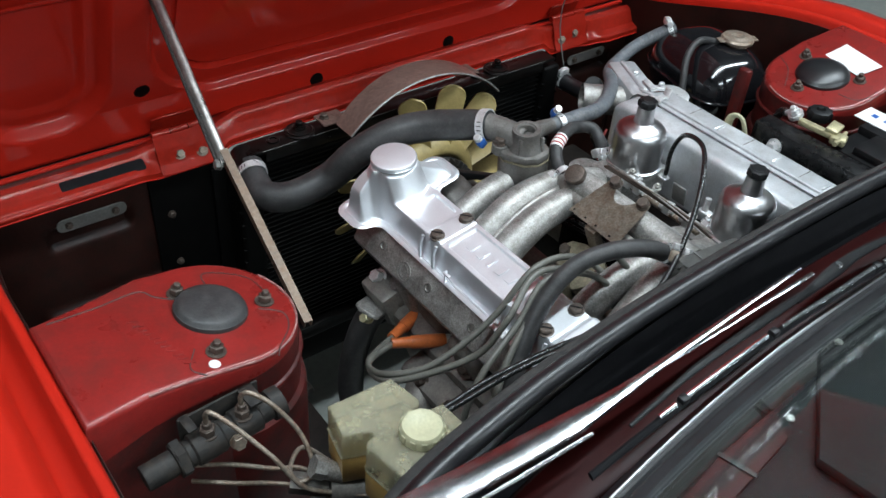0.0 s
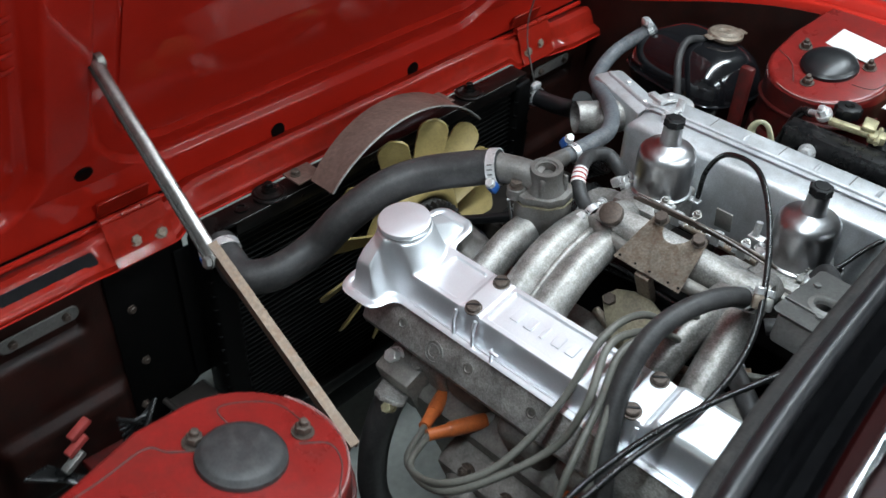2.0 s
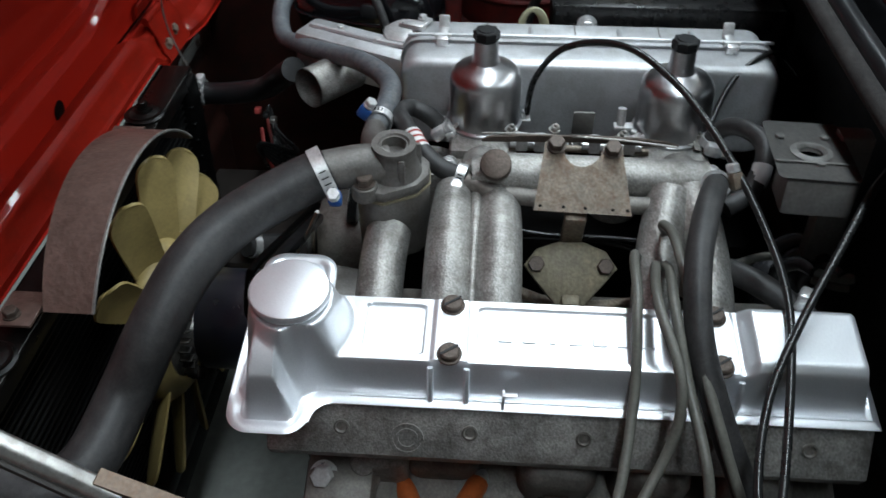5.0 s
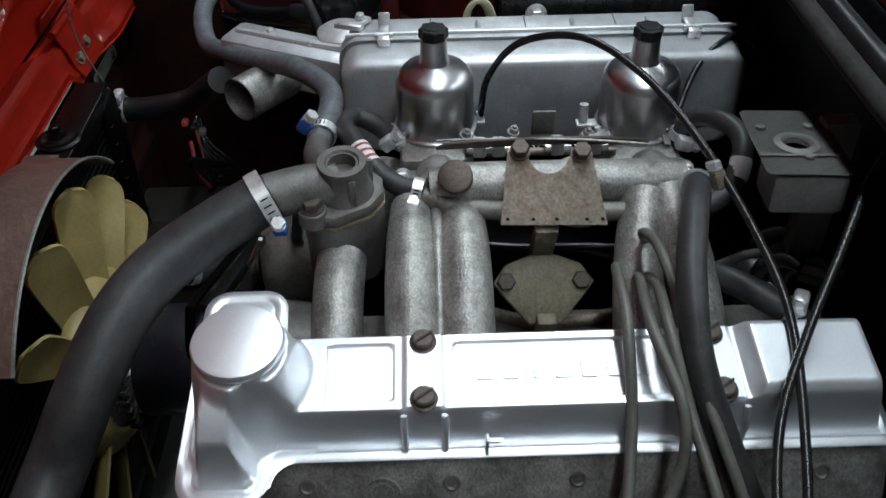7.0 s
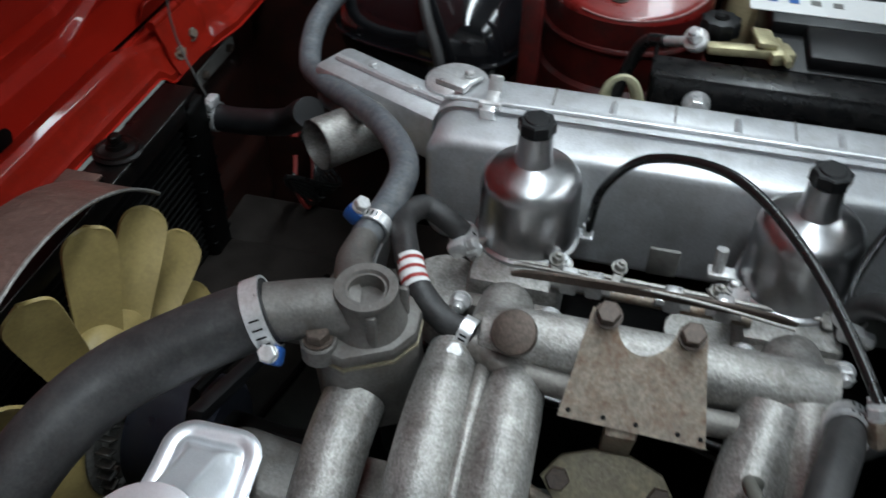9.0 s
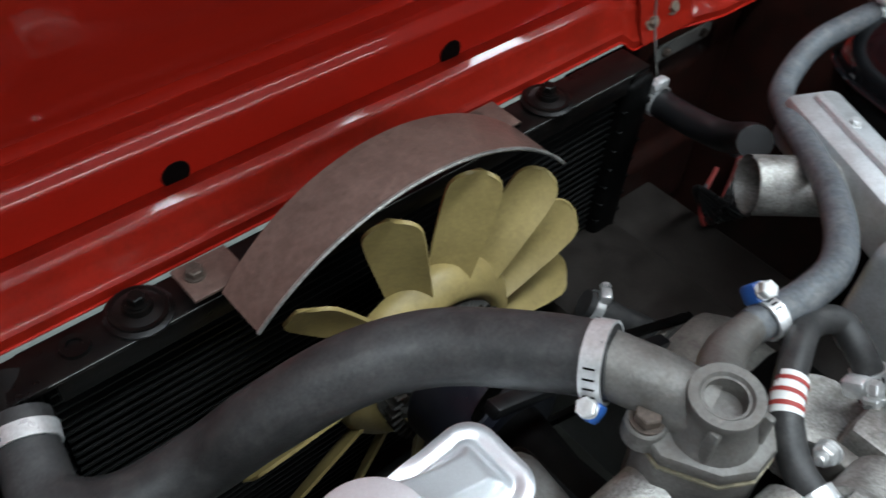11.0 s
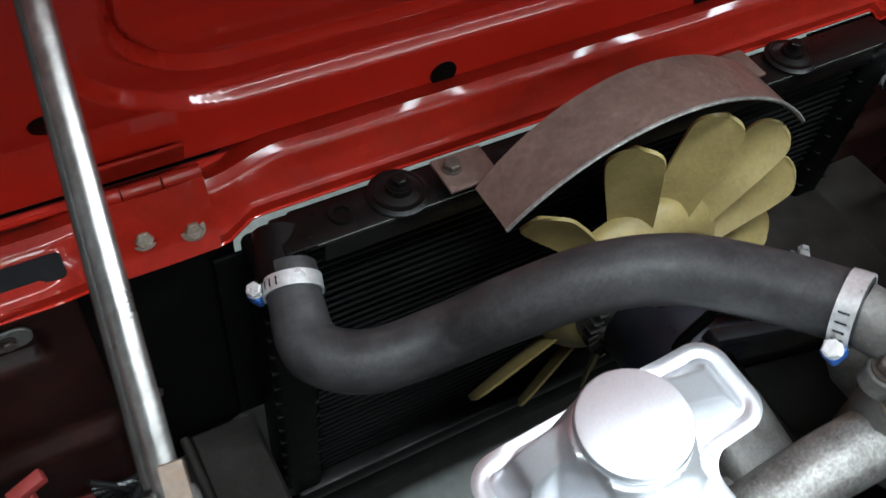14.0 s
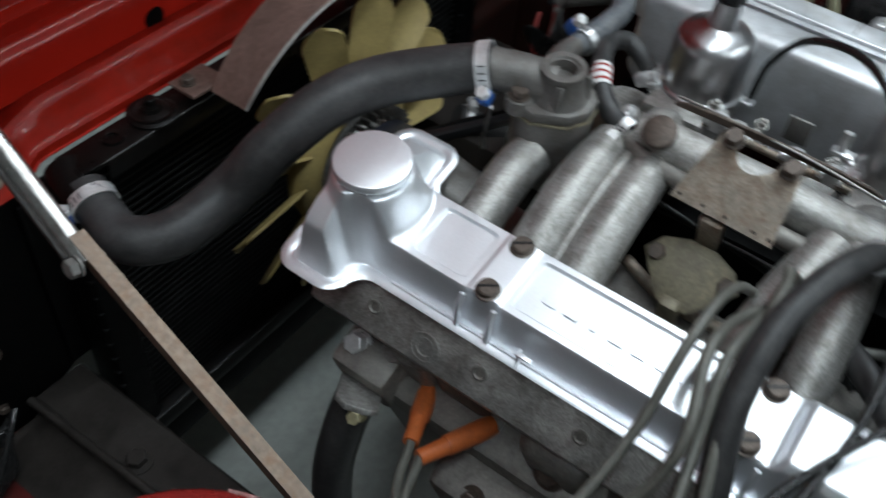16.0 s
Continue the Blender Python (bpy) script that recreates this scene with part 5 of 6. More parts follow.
def battery():
    t = thing("battery", (0.44, -0.24, 0.68), "black car battery with a white label on its lid", "battery")
    part("case", box(0.19, 0.25, 0.155, 0.006, at=(0.445, -0.27, 0.68)), PLASTIC, t)
    lid = part("lid", join(box(0.192, 0.252, 0.018, 0.004, at=(0.445, -0.27, 0.832)), box(0.12, 0.235, 0.016, 0.004, at=(0.475, -0.262, 0.846)), box(0.06, 0.12, 0.014, 0.003, at=(0.385, -0.235, 0.848))), PLASTIC, t)
    part("label", box(0.045, 0.15, 0.001, 0, at=(0.455, -0.2, 0.8622)), WHITE, t, "white battery label with coloured marks")
    for k in range(4):
        part("label_mark", box(0.010, 0.009, 0.0004, 0, at=(0.457, -0.145 - 0.02 * k, 0.8634)), (BLUE, BLUE, GREY_METAL, GREY_METAL)[k], t)
    for x, y in ((0.40, -0.33), (0.40, -0.36), (0.52, -0.2)):
        part("lid_screw", lathe([(0, 0), (0.005, 0), (0.0045, 0.002), (0, 0.002)], 12, pose(x, y, 0.85)), PLASTIC, t)
    tr = thing("battery_tray", (0.33, -0.18, 0.66), "black painted steel battery clamp frame", "battery tray")
    part("angle_bar", join(box(0.004, 0.27, 0.036, 0.001, at=(0.310, -0.18, 0.814)), box(0.034, 0.27, 0.004, 0.001, at=(0.325, -0.18, 0.848))), WORN_BLACK, tr, "black angle steel with paint chipped off")
    for k in range(5):
        part("slot", box(0.0006, 0.022, 0.006, 0, at=(0.3076, -0.08 - 0.05 * k, 0.822)), BLACK, tr)
    part("lower_bar", box(0.025, 0.27, 0.03, 0.003, at=(0.335, -0.18, 0.775)), BLACK, tr)
    part("end_plate", box(0.06, 0.004, 0.09, 0.002, at=(0.335, -0.047, 0.76)), BLACK, tr)
    part("clamp_bolt", xf(hexbolt(0.014, 0.010, 0.012), along((0.306, -0.087, 0.83), (-1, 0, 0.1))), ZINC, tr)
    te = thing("battery_terminal", (0.36, -0.11, 0.84), "brass battery clamp with a black knob", "battery terminal")
    part("clamp", join(box(0.013, 0.06, 0.009, 0.003, at=(0.353, -0.118, 0.856), rot=(0, 0, 6)), box(0.022, 0.022, 0.012, 0.003, at=(0.357, -0.150, 0.853), rot=(0, 0, 20)), box(0.03, 0.018, 0.006, 0.002, at=(0.365, -0.135, 0.865), rot=(8, 0, 12))), BRASS, te)
    part("pinch_bolt", tube([(0.335, -0.157, 0.862), (0.376, -0.148, 0.862)], 0.0035, 8, 1), BRASS, te)
    knob = part("knob", prism([(r * math.cos(radians(a)), r * math.sin(radians(a))) for a, r in ((k * 18, 0.0185 if k % 2 == 0 else 0.0160) for k in range(20))], 0.016, 0.003, 2, pose(0.383, -0.098, 0.858)), PLASTIC, te, "black star knob")
    part("knob_hole", lathe([(0.007, 0.0), (0.006, 0.0012), (0.0045, 0.0002), (0, 0.0002)], 16, pose(0.383, -0.098, 0.874)), BLACK, knob)
    part("stud", xf(hexbolt(0.013, 0.009, 0.011, 0.001, 0.005), along((0.352, -0.078, 0.866), (-0.5, 0.3, 0.8))), ZINC, te)
    part("lug", join(lathe([(0.005, 0), (0.011, 0), (0.011, 0.003), (0.005, 0.003)], 18, along((0.354, -0.079, 0.862), (-0.5, 0.3, 0.8))), tube([(0.36, -0.07, 0.858), (0.372, -0.055, 0.85)], 0.005, 10, 1)), ZINC, te)
    part("battery_cable", tube([(0.372, -0.055, 0.85), (0.39, -0.035, 0.835), (0.395, -0.02, 0.79), (0.38, -0.01, 0.74)], 0.0065, 12, 6), BLACK_CABLE, te)
    d = thing("dipstick", (0.294, -0.02, 0.7), "pale yellow looped dipstick handle", "dipstick")
    part("loop", tube([(0.302, -0.012, 0.72), (0.300, -0.012, 0.80), (0.295, -0.010, 0.836), (0.293, -0.019, 0.852), (0.297, -0.031, 0.847), (0.302, -0.040, 0.82), (0.304, -0.046, 0.79)], 0.0026, 10, 6, flat=2.4), CREAM, d)


battery()


def leads():
    def lead(pts):
        t = thing("ignition_lead", pts[len(pts) // 2], "grey rubber ignition lead over the engine", "lead", "ignition leads")
        part("wire", tube(pts, 0.0042, 10, 8), LEAD, t)

    lead([(-0.259, 0.064, 0.625), (-0.318, 0.035, 0.638), (-0.345, -0.035, 0.69), (-0.305, -0.08, 0.722), (-0.235, -0.098, 0.774), (-0.175, -0.10, 0.829), (-0.11, -0.105, 0.82), (-0.06, -0.122, 0.775), (-0.02, -0.17, 0.72)])
    lead([(-0.272, 0.046, 0.634), (-0.328, 0.02, 0.65), (-0.345, -0.055, 0.695), (-0.275, -0.115, 0.747), (-0.241, -0.130, 0.80), (-0.184, -0.114, 0.836), (-0.107, -0.125, 0.807), (-0.06, -0.14, 0.765), (-0.02, -0.185, 0.72)])
    lead([(-0.275, -0.13, 0.60), (-0.31, -0.15, 0.68), (-0.29, -0.15, 0.755), (-0.228, -0.137, 0.796), (-0.186, -0.127, 0.832), (-0.132, -0.131, 0.824), (-0.08, -0.14, 0.785), (-0.03, -0.19, 0.72)])
    lead([(-0.265, -0.20, 0.60), (-0.30, -0.19, 0.70), (-0.27, -0.165, 0.765), (-0.215, -0.145, 0.812), (-0.16, -0.138, 0.838), (-0.10, -0.135, 0.838), (-0.062, -0.135, 0.815), (-0.02, -0.18, 0.74)])
    t = thing("breather_hose", (-0.1, -0.15, 0.8), "thick black rubber hose across the cam cover", "hose")
    part("hose", tube([(-0.012, -0.187, 0.826), (-0.06, -0.172, 0.857), (-0.113, -0.155, 0.865), (-0.161, -0.144, 0.854), (-0.202, -0.145, 0.82), (-0.242, -0.161, 0.777), (-0.275, -0.186, 0.725), (-0.30, -0.21, 0.66), (-0.30, -0.22, 0.58)], 0.0108, 18, 8), RUBBER, t)
    hose_clamp(t, (-0.025, -0.183, 0.836), (-0.8, 0.2, 0.5), 0.0112, (0, -1, 0.3), DULL_STEEL, 0.012)
    hose_clamp(t, (-0.04, -0.178, 0.847), (-0.8, 0.2, 0.4), 0.0112, (0, -1, 0.3), BROWN_STEEL, 0.005)
    for p0, p1 in (((-0.1935, 0.088, 0.621), (-0.261, 0.0635, 0.625)), ((-0.204, 0.017, 0.6275), (-0.2735, 0.0465, 0.6345)), ((-0.21, -0.125, 0.64), (-0.275, -0.13, 0.60)), ((-0.21, -0.2, 0.64), (-0.268, -0.20, 0.60))):
        b = thing("plug_boot", p0, "orange spark plug boot on a steel plug", "plug boot", "spark plug boots")
        a, c = Vector(p0), Vector(p1)
        part("boot", tube([a, a.lerp(c, 0.3), a.lerp(c, 0.62), a.lerp(c, 0.64), c], [0.0098, 0.0098, 0.0092, 0.008, 0.0072], 18, 4), ORANGE, b)
        part("plug_body", join(tube([a - (c - a) * 0.22, a], 0.0085, 12, 1), tube([a - (c - a) * 0.1, a - (c - a) * 0.05], 0.0095, 6, 1)), ZINC, b)
    c = thing("throttle_cable", (0.1, -0.1, 0.8), "thin black cable arching over the carburettors", "cable")
    part("cable", tube([(0.160, -0.017, 0.79), (0.150, -0.024, 0.842), (0.13, -0.052, 0.888), (0.098, -0.103, 0.907), (0.047, -0.147, 0.897), (-0.013, -0.184, 0.87), (-0.083, -0.212, 0.838), (-0.168, -0.218, 0.822), (-0.277, -0.197, 0.804), (-0.369, -0.176, 0.766)], 0.0034, 10, 8), BLACK_CABLE, c)
    d = thing("choke_cable", (-0.2, -0.23, 0.8), "thin black cable beside the bulkhead", "cable")
    part("cable", tube([(-0.06, -0.31, 0.885), (-0.087, -0.288, 0.878), (-0.138, -0.255, 0.858), (-0.191, -0.22, 0.831), (-0.24, -0.193, 0.803), (-0.303, -0.176, 0.782), (-0.368, -0.172, 0.768)], 0.0034, 10, 8), BLACK_CABLE, d)


leads()


def scuttle():
    s = thing("bonnet_seal", (0, -0.31, 0.93), "black rubber bonnet seal along the bulkhead", "seal")
    pts = [(-0.64, -0.40, 0.90), (-0.55, -0.345, 0.935), (-0.42, -0.32, 0.948), (-0.27, -0.305, 0.95), (-0.1, -0.298, 0.95), (0.1, -0.296, 0.95), (0.25, -0.30, 0.948), (0.45, -0.31, 0.945), (0.62, -0.36, 0.92)]
    part("bulb", tube(pts, 0.0095, 14, 8), SOFT_RUBBER, s)
    part("cloth_lip", tube([(x, y + 0.013, z - 0.010) for x, y, z in pts], 0.0095, 12, 8), SEAL_CLOTH, s, "dusty cloth-covered inner lip")
    bow = lambda x: 0.075 * (abs(x) / 0.66) ** 2.4

    def strip(name, prof, mat, n=36):
        def fn(a, b):
            x = -0.67 + 1.34 * a
            k = b * (len(prof) - 1)
            i = min(int(k), len(prof) - 2)
            y = prof[i][0] + (prof[i + 1][0] - prof[i][0]) * (k - i)
            z = prof[i][1] + (prof[i + 1][1] - prof[i][1]) * (k - i)
            return (x, y - bow(x), z - 0.5 * bow(x))

        return part(name, grid(n, 4 * (len(prof) - 1), fn, 0.001), mat, body)

    strip("seal_trough", [(-0.300, 0.936), (-0.305, 0.945), (-0.313, 0.930), (-0.323, 0.916), (-0.334, 0.922), (-0.341, 0.940), (-0.346, 0.944)], TROUGH)
    part("seal_web", grid(60, 8, lambda a, b: (-0.64 + 1.26 * a, (float(np.interp(-0.64 + 1.26 * a, [q[0] for q in pts], [q[1] for q in pts])) + 0.006) * (1 - b) + (-0.312 - bow(-0.64 + 1.26 * a)) * b, (float(np.interp(-0.64 + 1.26 * a, [q[0] for q in pts], [q[2] for q in pts])) - 0.012) * (1 - b) + (0.928 - 0.5 * bow(-0.64 + 1.26 * a)) * b), 0.0015), SOFT_RUBBER, s)
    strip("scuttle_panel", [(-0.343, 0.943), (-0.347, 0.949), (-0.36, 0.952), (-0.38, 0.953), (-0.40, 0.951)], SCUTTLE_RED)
    strip("screen_rubber", [(-0.396, 0.950), (-0.399, 0.962), (-0.406, 0.967), (-0.411, 0.964), (-0.415, 0.968), (-0.424, 0.970), (-0.430, 0.962)], SOFT_RUBBER)
    strip("screen_trim", [(-0.4045, 0.9672), (-0.4055, 0.9688), (-0.4070, 0.9688), (-0.4080, 0.9670)], CHROME)
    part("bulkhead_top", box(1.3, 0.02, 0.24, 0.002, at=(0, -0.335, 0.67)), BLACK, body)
    part("windscreen", grid(24, 10, lambda a, b: (-0.66 + 1.32 * a, -0.424 - 0.48 * b - bow(-0.66 + 1.32 * a) * (1 - 0.3 * b), 0.966 + 0.42 * b - 0.5 * bow(-0.66 + 1.32 * a)), 0.004), GLASS, body).visible_shadow = False
    d = thing("dashboard", (0, -0.6, 0.85), "grey moulded dashboard seen through the windscreen", "dashboard")
    part("dash_top", grid(20, 10, lambda a, b: (-0.66 + 1.32 * a, -0.436 - 0.30 * b - bow(-0.66 + 1.32 * a), 0.935 - 0.012 * b), 0.004), GREY_DASH, d)
    part("dash_wall", prism([(-0.126, -0.418), (0.5, -0.43), (0.5, -0.7), (-0.22, -0.7), (-0.245, -0.498)], 0.012, 0.004, 2, pose(0, 0, 0.934)), GREY_DASH, d)
    for k in range(9):
        part("dash_rib", box(0.005, 0.07, 0.003, 0.001, at=(-0.05 + 0.022 * k, -0.50, 0.9455)), GREY_DASH, d)
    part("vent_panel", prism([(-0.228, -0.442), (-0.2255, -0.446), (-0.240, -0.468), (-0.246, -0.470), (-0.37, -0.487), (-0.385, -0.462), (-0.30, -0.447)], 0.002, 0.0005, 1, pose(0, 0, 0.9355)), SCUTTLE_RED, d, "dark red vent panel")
    part("vent_divider", box(0.005, 0.034, 0.002, 0.0005, at=(-0.299, -0.462, 0.9372), rot=(0, 0, 14)), DUSTY_BLACK, d)
    for x, y, z in ((-0.219, -0.456, 0.9352), (-0.115, -0.43, 0.946)):
        part("dash_screw", lathe([(0, 0), (0.004, 0), (0.0035, 0.0015), (0.002, 0.002), (0, 0.0012)], 14, pose(x, y, z)), DULL_STEEL, d)
    w = thing("wiper", (-0.55, -0.36, 0.95), "bright steel windscreen wiper with a black blade", "wiper", "windscreen wipers")

    def band(name, stations, mat):
        """A pressed steel arm through stations (x, y, z, half width)."""
        bm = bmesh.new()
        rows = [[bm.verts.new((x, y + s_ * hw, z + h_ * min(1, hw / 0.006))) for s_, h_ in ((-1, -0.004), (-0.9, 0.0005), (-0.3, 0.0016), (0.3, 0.0016), (0.9, 0.0005), (1, -0.004))] for x, y, z, hw in stations]
        for a, b in zip(rows, rows[1:]):
            for k in range(5):
                bm.faces.new((a[k], a[k + 1], b[k + 1], b[k]))
        bmesh.ops.solidify(bm, geom=bm.faces[:], thickness=0.0008)
        return part(name, bm, mat, w)

    band("arm", [(-0.62, -0.352, 0.966, 0.0115), (-0.53, -0.365, 0.974, 0.0125), (-0.408, -0.3745, 0.980, 0.0105), (-0.365, -0.3755, 0.982, 0.0065), (-0.33, -0.374, 0.982, 0.0045), (-0.275, -0.371, 0.982, 0.0035), (-0.18, -0.366, 0.982, 0.0022), (-0.098, -0.362, 0.982, 0.0020)], TRIM)
    band("arm_link", [(-0.30, -0.374, 0.981, 0.0022), (-0.18, -0.3735, 0.981, 0.0022), (-0.093, -0.373, 0.981, 0.0024)], TRIM)
    part("rod", tube([(-0.60, -0.375, 0.962), (-0.50, -0.385, 0.970), (-0.40, -0.390, 0.976)], 0.0016, 8, 3), TRIM, w)
    hook = part("hook", tube([(-0.135, -0.386, 0.977), (-0.07, -0.382, 0.98), (-0.02, -0.380, 0.98), (0.06, -0.384, 0.978)], [0.0035, 0.007, 0.005, 0.003], 8, 4, flat=0.5), PLASTIC, w, "black blade carrier")
    part("pivot", lathe([(0, 0), (0.0035, 0), (0.0035, 0.003), (0, 0.003)], 12, pose(-0.067, -0.382, 0.984)), TRIM, hook)
    bl = [(-0.43, -0.417, 0.981), (-0.362, -0.413, 0.985), (-0.28, -0.408, 0.986), (-0.197, -0.404, 0.986), (-0.11, -0.403, 0.985), (-0.035, -0.403, 0.985), (0.04, -0.405, 0.983)]
    part("blade", tube([(x, y - 0.001, z - 0.004) for x, y, z in bl], 0.0036, 8, 3, flat=0.6), TROUGH, w, "black rubber blade")
    spine = smooth_path(bl, 8)
    for i0, i1 in ((9, 11), (12, 23), (25, 40), (41, 46)):
        part("blade_spine", tube(spine[i0 : i1 + 1], 0.0024, 8, 1, flat=0.7), TRIM, w, "bright blade spine")
    for i in (12, 24, 40):
        part("blade_clip", box(0.009, 0.008, 0.007, 0.002, at=tuple(spine[i] - Vector((0, 0, 0.0045)))), PLASTIC, w)
    part("yoke", tube([(-0.375, -0.404, 0.982), (-0.29, -0.396, 0.989), (-0.197, -0.392, 0.989), (-0.11, -0.386, 0.983)], [0.002, 0.0035, 0.0045, 0.003], 8, 4, flat=0.6), PLASTIC, w)


scuttle()


# ---- smaller things ----
def rear_hoses():
    t = thing("heater_hose", (-0.08, -0.22, 0.74), "black heater hose behind the cam cover", "hose")
    part("hose", tube([(-0.02, -0.165, 0.745), (-0.052, -0.19, 0.765), (-0.08, -0.216, 0.774), (-0.104, -0.246, 0.768), (-0.12, -0.28, 0.745)], 0.0112, 18, 6), RUBBER, t)
    hose_clamp(t, (-0.106, -0.25, 0.766), (-0.4, -0.8, -0.3), 0.0116, (0, 0, 1), ZINC, 0.009)
    u = thing("fuel_hose", (0.05, -0.23, 0.8), "looped black hose with a white printed band by the rear carburettor", "hose")
    part("hose", tube([(0.10, -0.20, 0.79), (0.098, -0.21, 0.818), (0.075, -0.224, 0.836), (0.045, -0.238, 0.838), (0.018, -0.234, 0.826), (0.0, -0.218, 0.808), (-0.01, -0.20, 0.80)], 0.0092, 18, 8), RUBBER, u)
    part("band", tube([(0.020, -0.2345, 0.828), (0.013, -0.232, 0.8225), (0.008, -0.2285, 0.817)], 0.0096, 18, 4, False), WHITE, u)
    hose_clamp(u, (0.099, -0.204, 0.803), (0, -0.3, 1), 0.0095, (-1, 0, 0), ZINC, 0.008)
    v = thing("vacuum_pipe", (0.17, -0.24, 0.8), "thin black pipe beside the rear carburettor", "pipe")
    part("pipe", tube([(0.10, -0.205, 0.80), (0.145, -0.213, 0.80), (0.18, -0.235, 0.83), (0.205, -0.265, 0.845), (0.235, -0.295, 0.835), (0.25, -0.33, 0.80)], 0.003, 10, 6), BLACK_CABLE, v)


rear_hoses()


def hole_bracket():
    t = thing("bulkhead_bracket", (-0.02, -0.26, 0.85), "grey pressed steel bracket with a round flanged hole", "bracket")
    m = Matrix.Translation((-0.026, -0.254, 0.877)) @ Matrix.Rotation(radians(4), 4, "Y") @ Matrix.Rotation(radians(-4), 4, "Z")
    bm = bmesh.new()
    n = 24
    hole = [bm.verts.new((-0.005 + 0.0097 * math.cos(2 * math.pi * i / n), 0.0097 * math.sin(2 * math.pi * i / n), 0)) for i in range(n)]
    rim = [bm.verts.new((x, y, 0)) for x, y in rounded(0.102, 0.066, 0.006, 6)]
    for i in range(n):
        bm.faces.new((hole[i], hole[(i + 1) % n], rim[(i + 1) % n], rim[i]))
    bmesh.ops.solidify(bm, geom=bm.faces[:], thickness=0.002)
    part("top_plate", xf(bm, m), GREY_METAL, t)
    part("hole_flange", lathe([(0.0095, -0.004), (0.0105, 0.001), (0.0125, 0.003), (0.0145, 0.0022), (0.0175, 0.0012)], 28, m @ pose(-0.005, 0, 0)), GREY_METAL, t)
    part("lower_box", xf(box(0.042, 0.058, 0.034, 0.005, 2), m @ pose(-0.029, -0.002, -0.037)), GREY_METAL, t)
    for x, y in ((0.02, 0.022), (0.022, -0.016), (-0.026, -0.004)):
        part("rivet", lathe([(0.004, 0), (0.0035, 0.0015), (0, 0.002)], 12, m @ pose(x, y, 0.001)), GREY_METAL, t)
    part("fold", xf(box(0.003, 0.066, 0.0012, 0.0005, 1), m @ pose(-0.024, 0, 0.0008)), GREY_METAL, t)
    part("leg", box(0.02, 0.03, 0.14, 0.003, at=(0.0, -0.30, 0.74)), GREY_METAL, t)


hole_bracket()


def distributor():
    t = thing("distributor", (0.02, -0.28, 0.62), "black distributor cap with ignition leads", "distributor")
    part("cap", lathe([(0, 0), (0.034, 0), (0.036, 0.02), (0.03, 0.034), (0.02, 0.04), (0, 0.042)], 28, pose(0.016, -0.285, 0.672)), BOOT_BLACK, t)
    for a, (dx, dy) in enumerate(((-0.018, 0.016), (-0.022, -0.010), (0.004, -0.026), (0.02, 0.006), (0.0, 0.0))):
        p = Vector((0.016 + dx, -0.285 + dy, 0.706))
        part("lead_boot", tube([p, p + Vector((-0.002, 0.0, 0.018)), p + Vector((-0.014, -0.012, 0.036)), p + Vector((-0.030, -0.020, 0.040))], [0.0090, 0.0088, 0.0076, 0.0056], 14, 4), BOOT_BLACK, t, "glossy black lead boot")
    for k, (x0, y0, z0) in enumerate(((-0.032, -0.293, 0.744), (-0.036, -0.318, 0.744), (-0.030, -0.296, 0.732))):
        part("plug_lead", tube([(x0 + 0.004, y0 + 0.004, z0), (x0 - 0.004, y0 - 0.02, z0 - 0.002), (x0 + 0.0, y0 - 0.045, z0 - 0.006), (x0 + 0.006, -0.40, z0 - 0.02)], 0.0042, 10, 6), LEAD, t)
    part("coil_lead", tube([(0.0, -0.262, 0.738), (-0.01, -0.24, 0.742), (-0.025, -0.20, 0.735), (-0.03, -0.175, 0.72)], 0.0042, 10, 6), LEAD, t)
    part("shaft", lathe([(0, 0), (0.025, 0), (0.025, 0.2), (0, 0.2)], 20, pose(0.016, -0.285, 0.474)), DARK_CAST, t)


distributor()


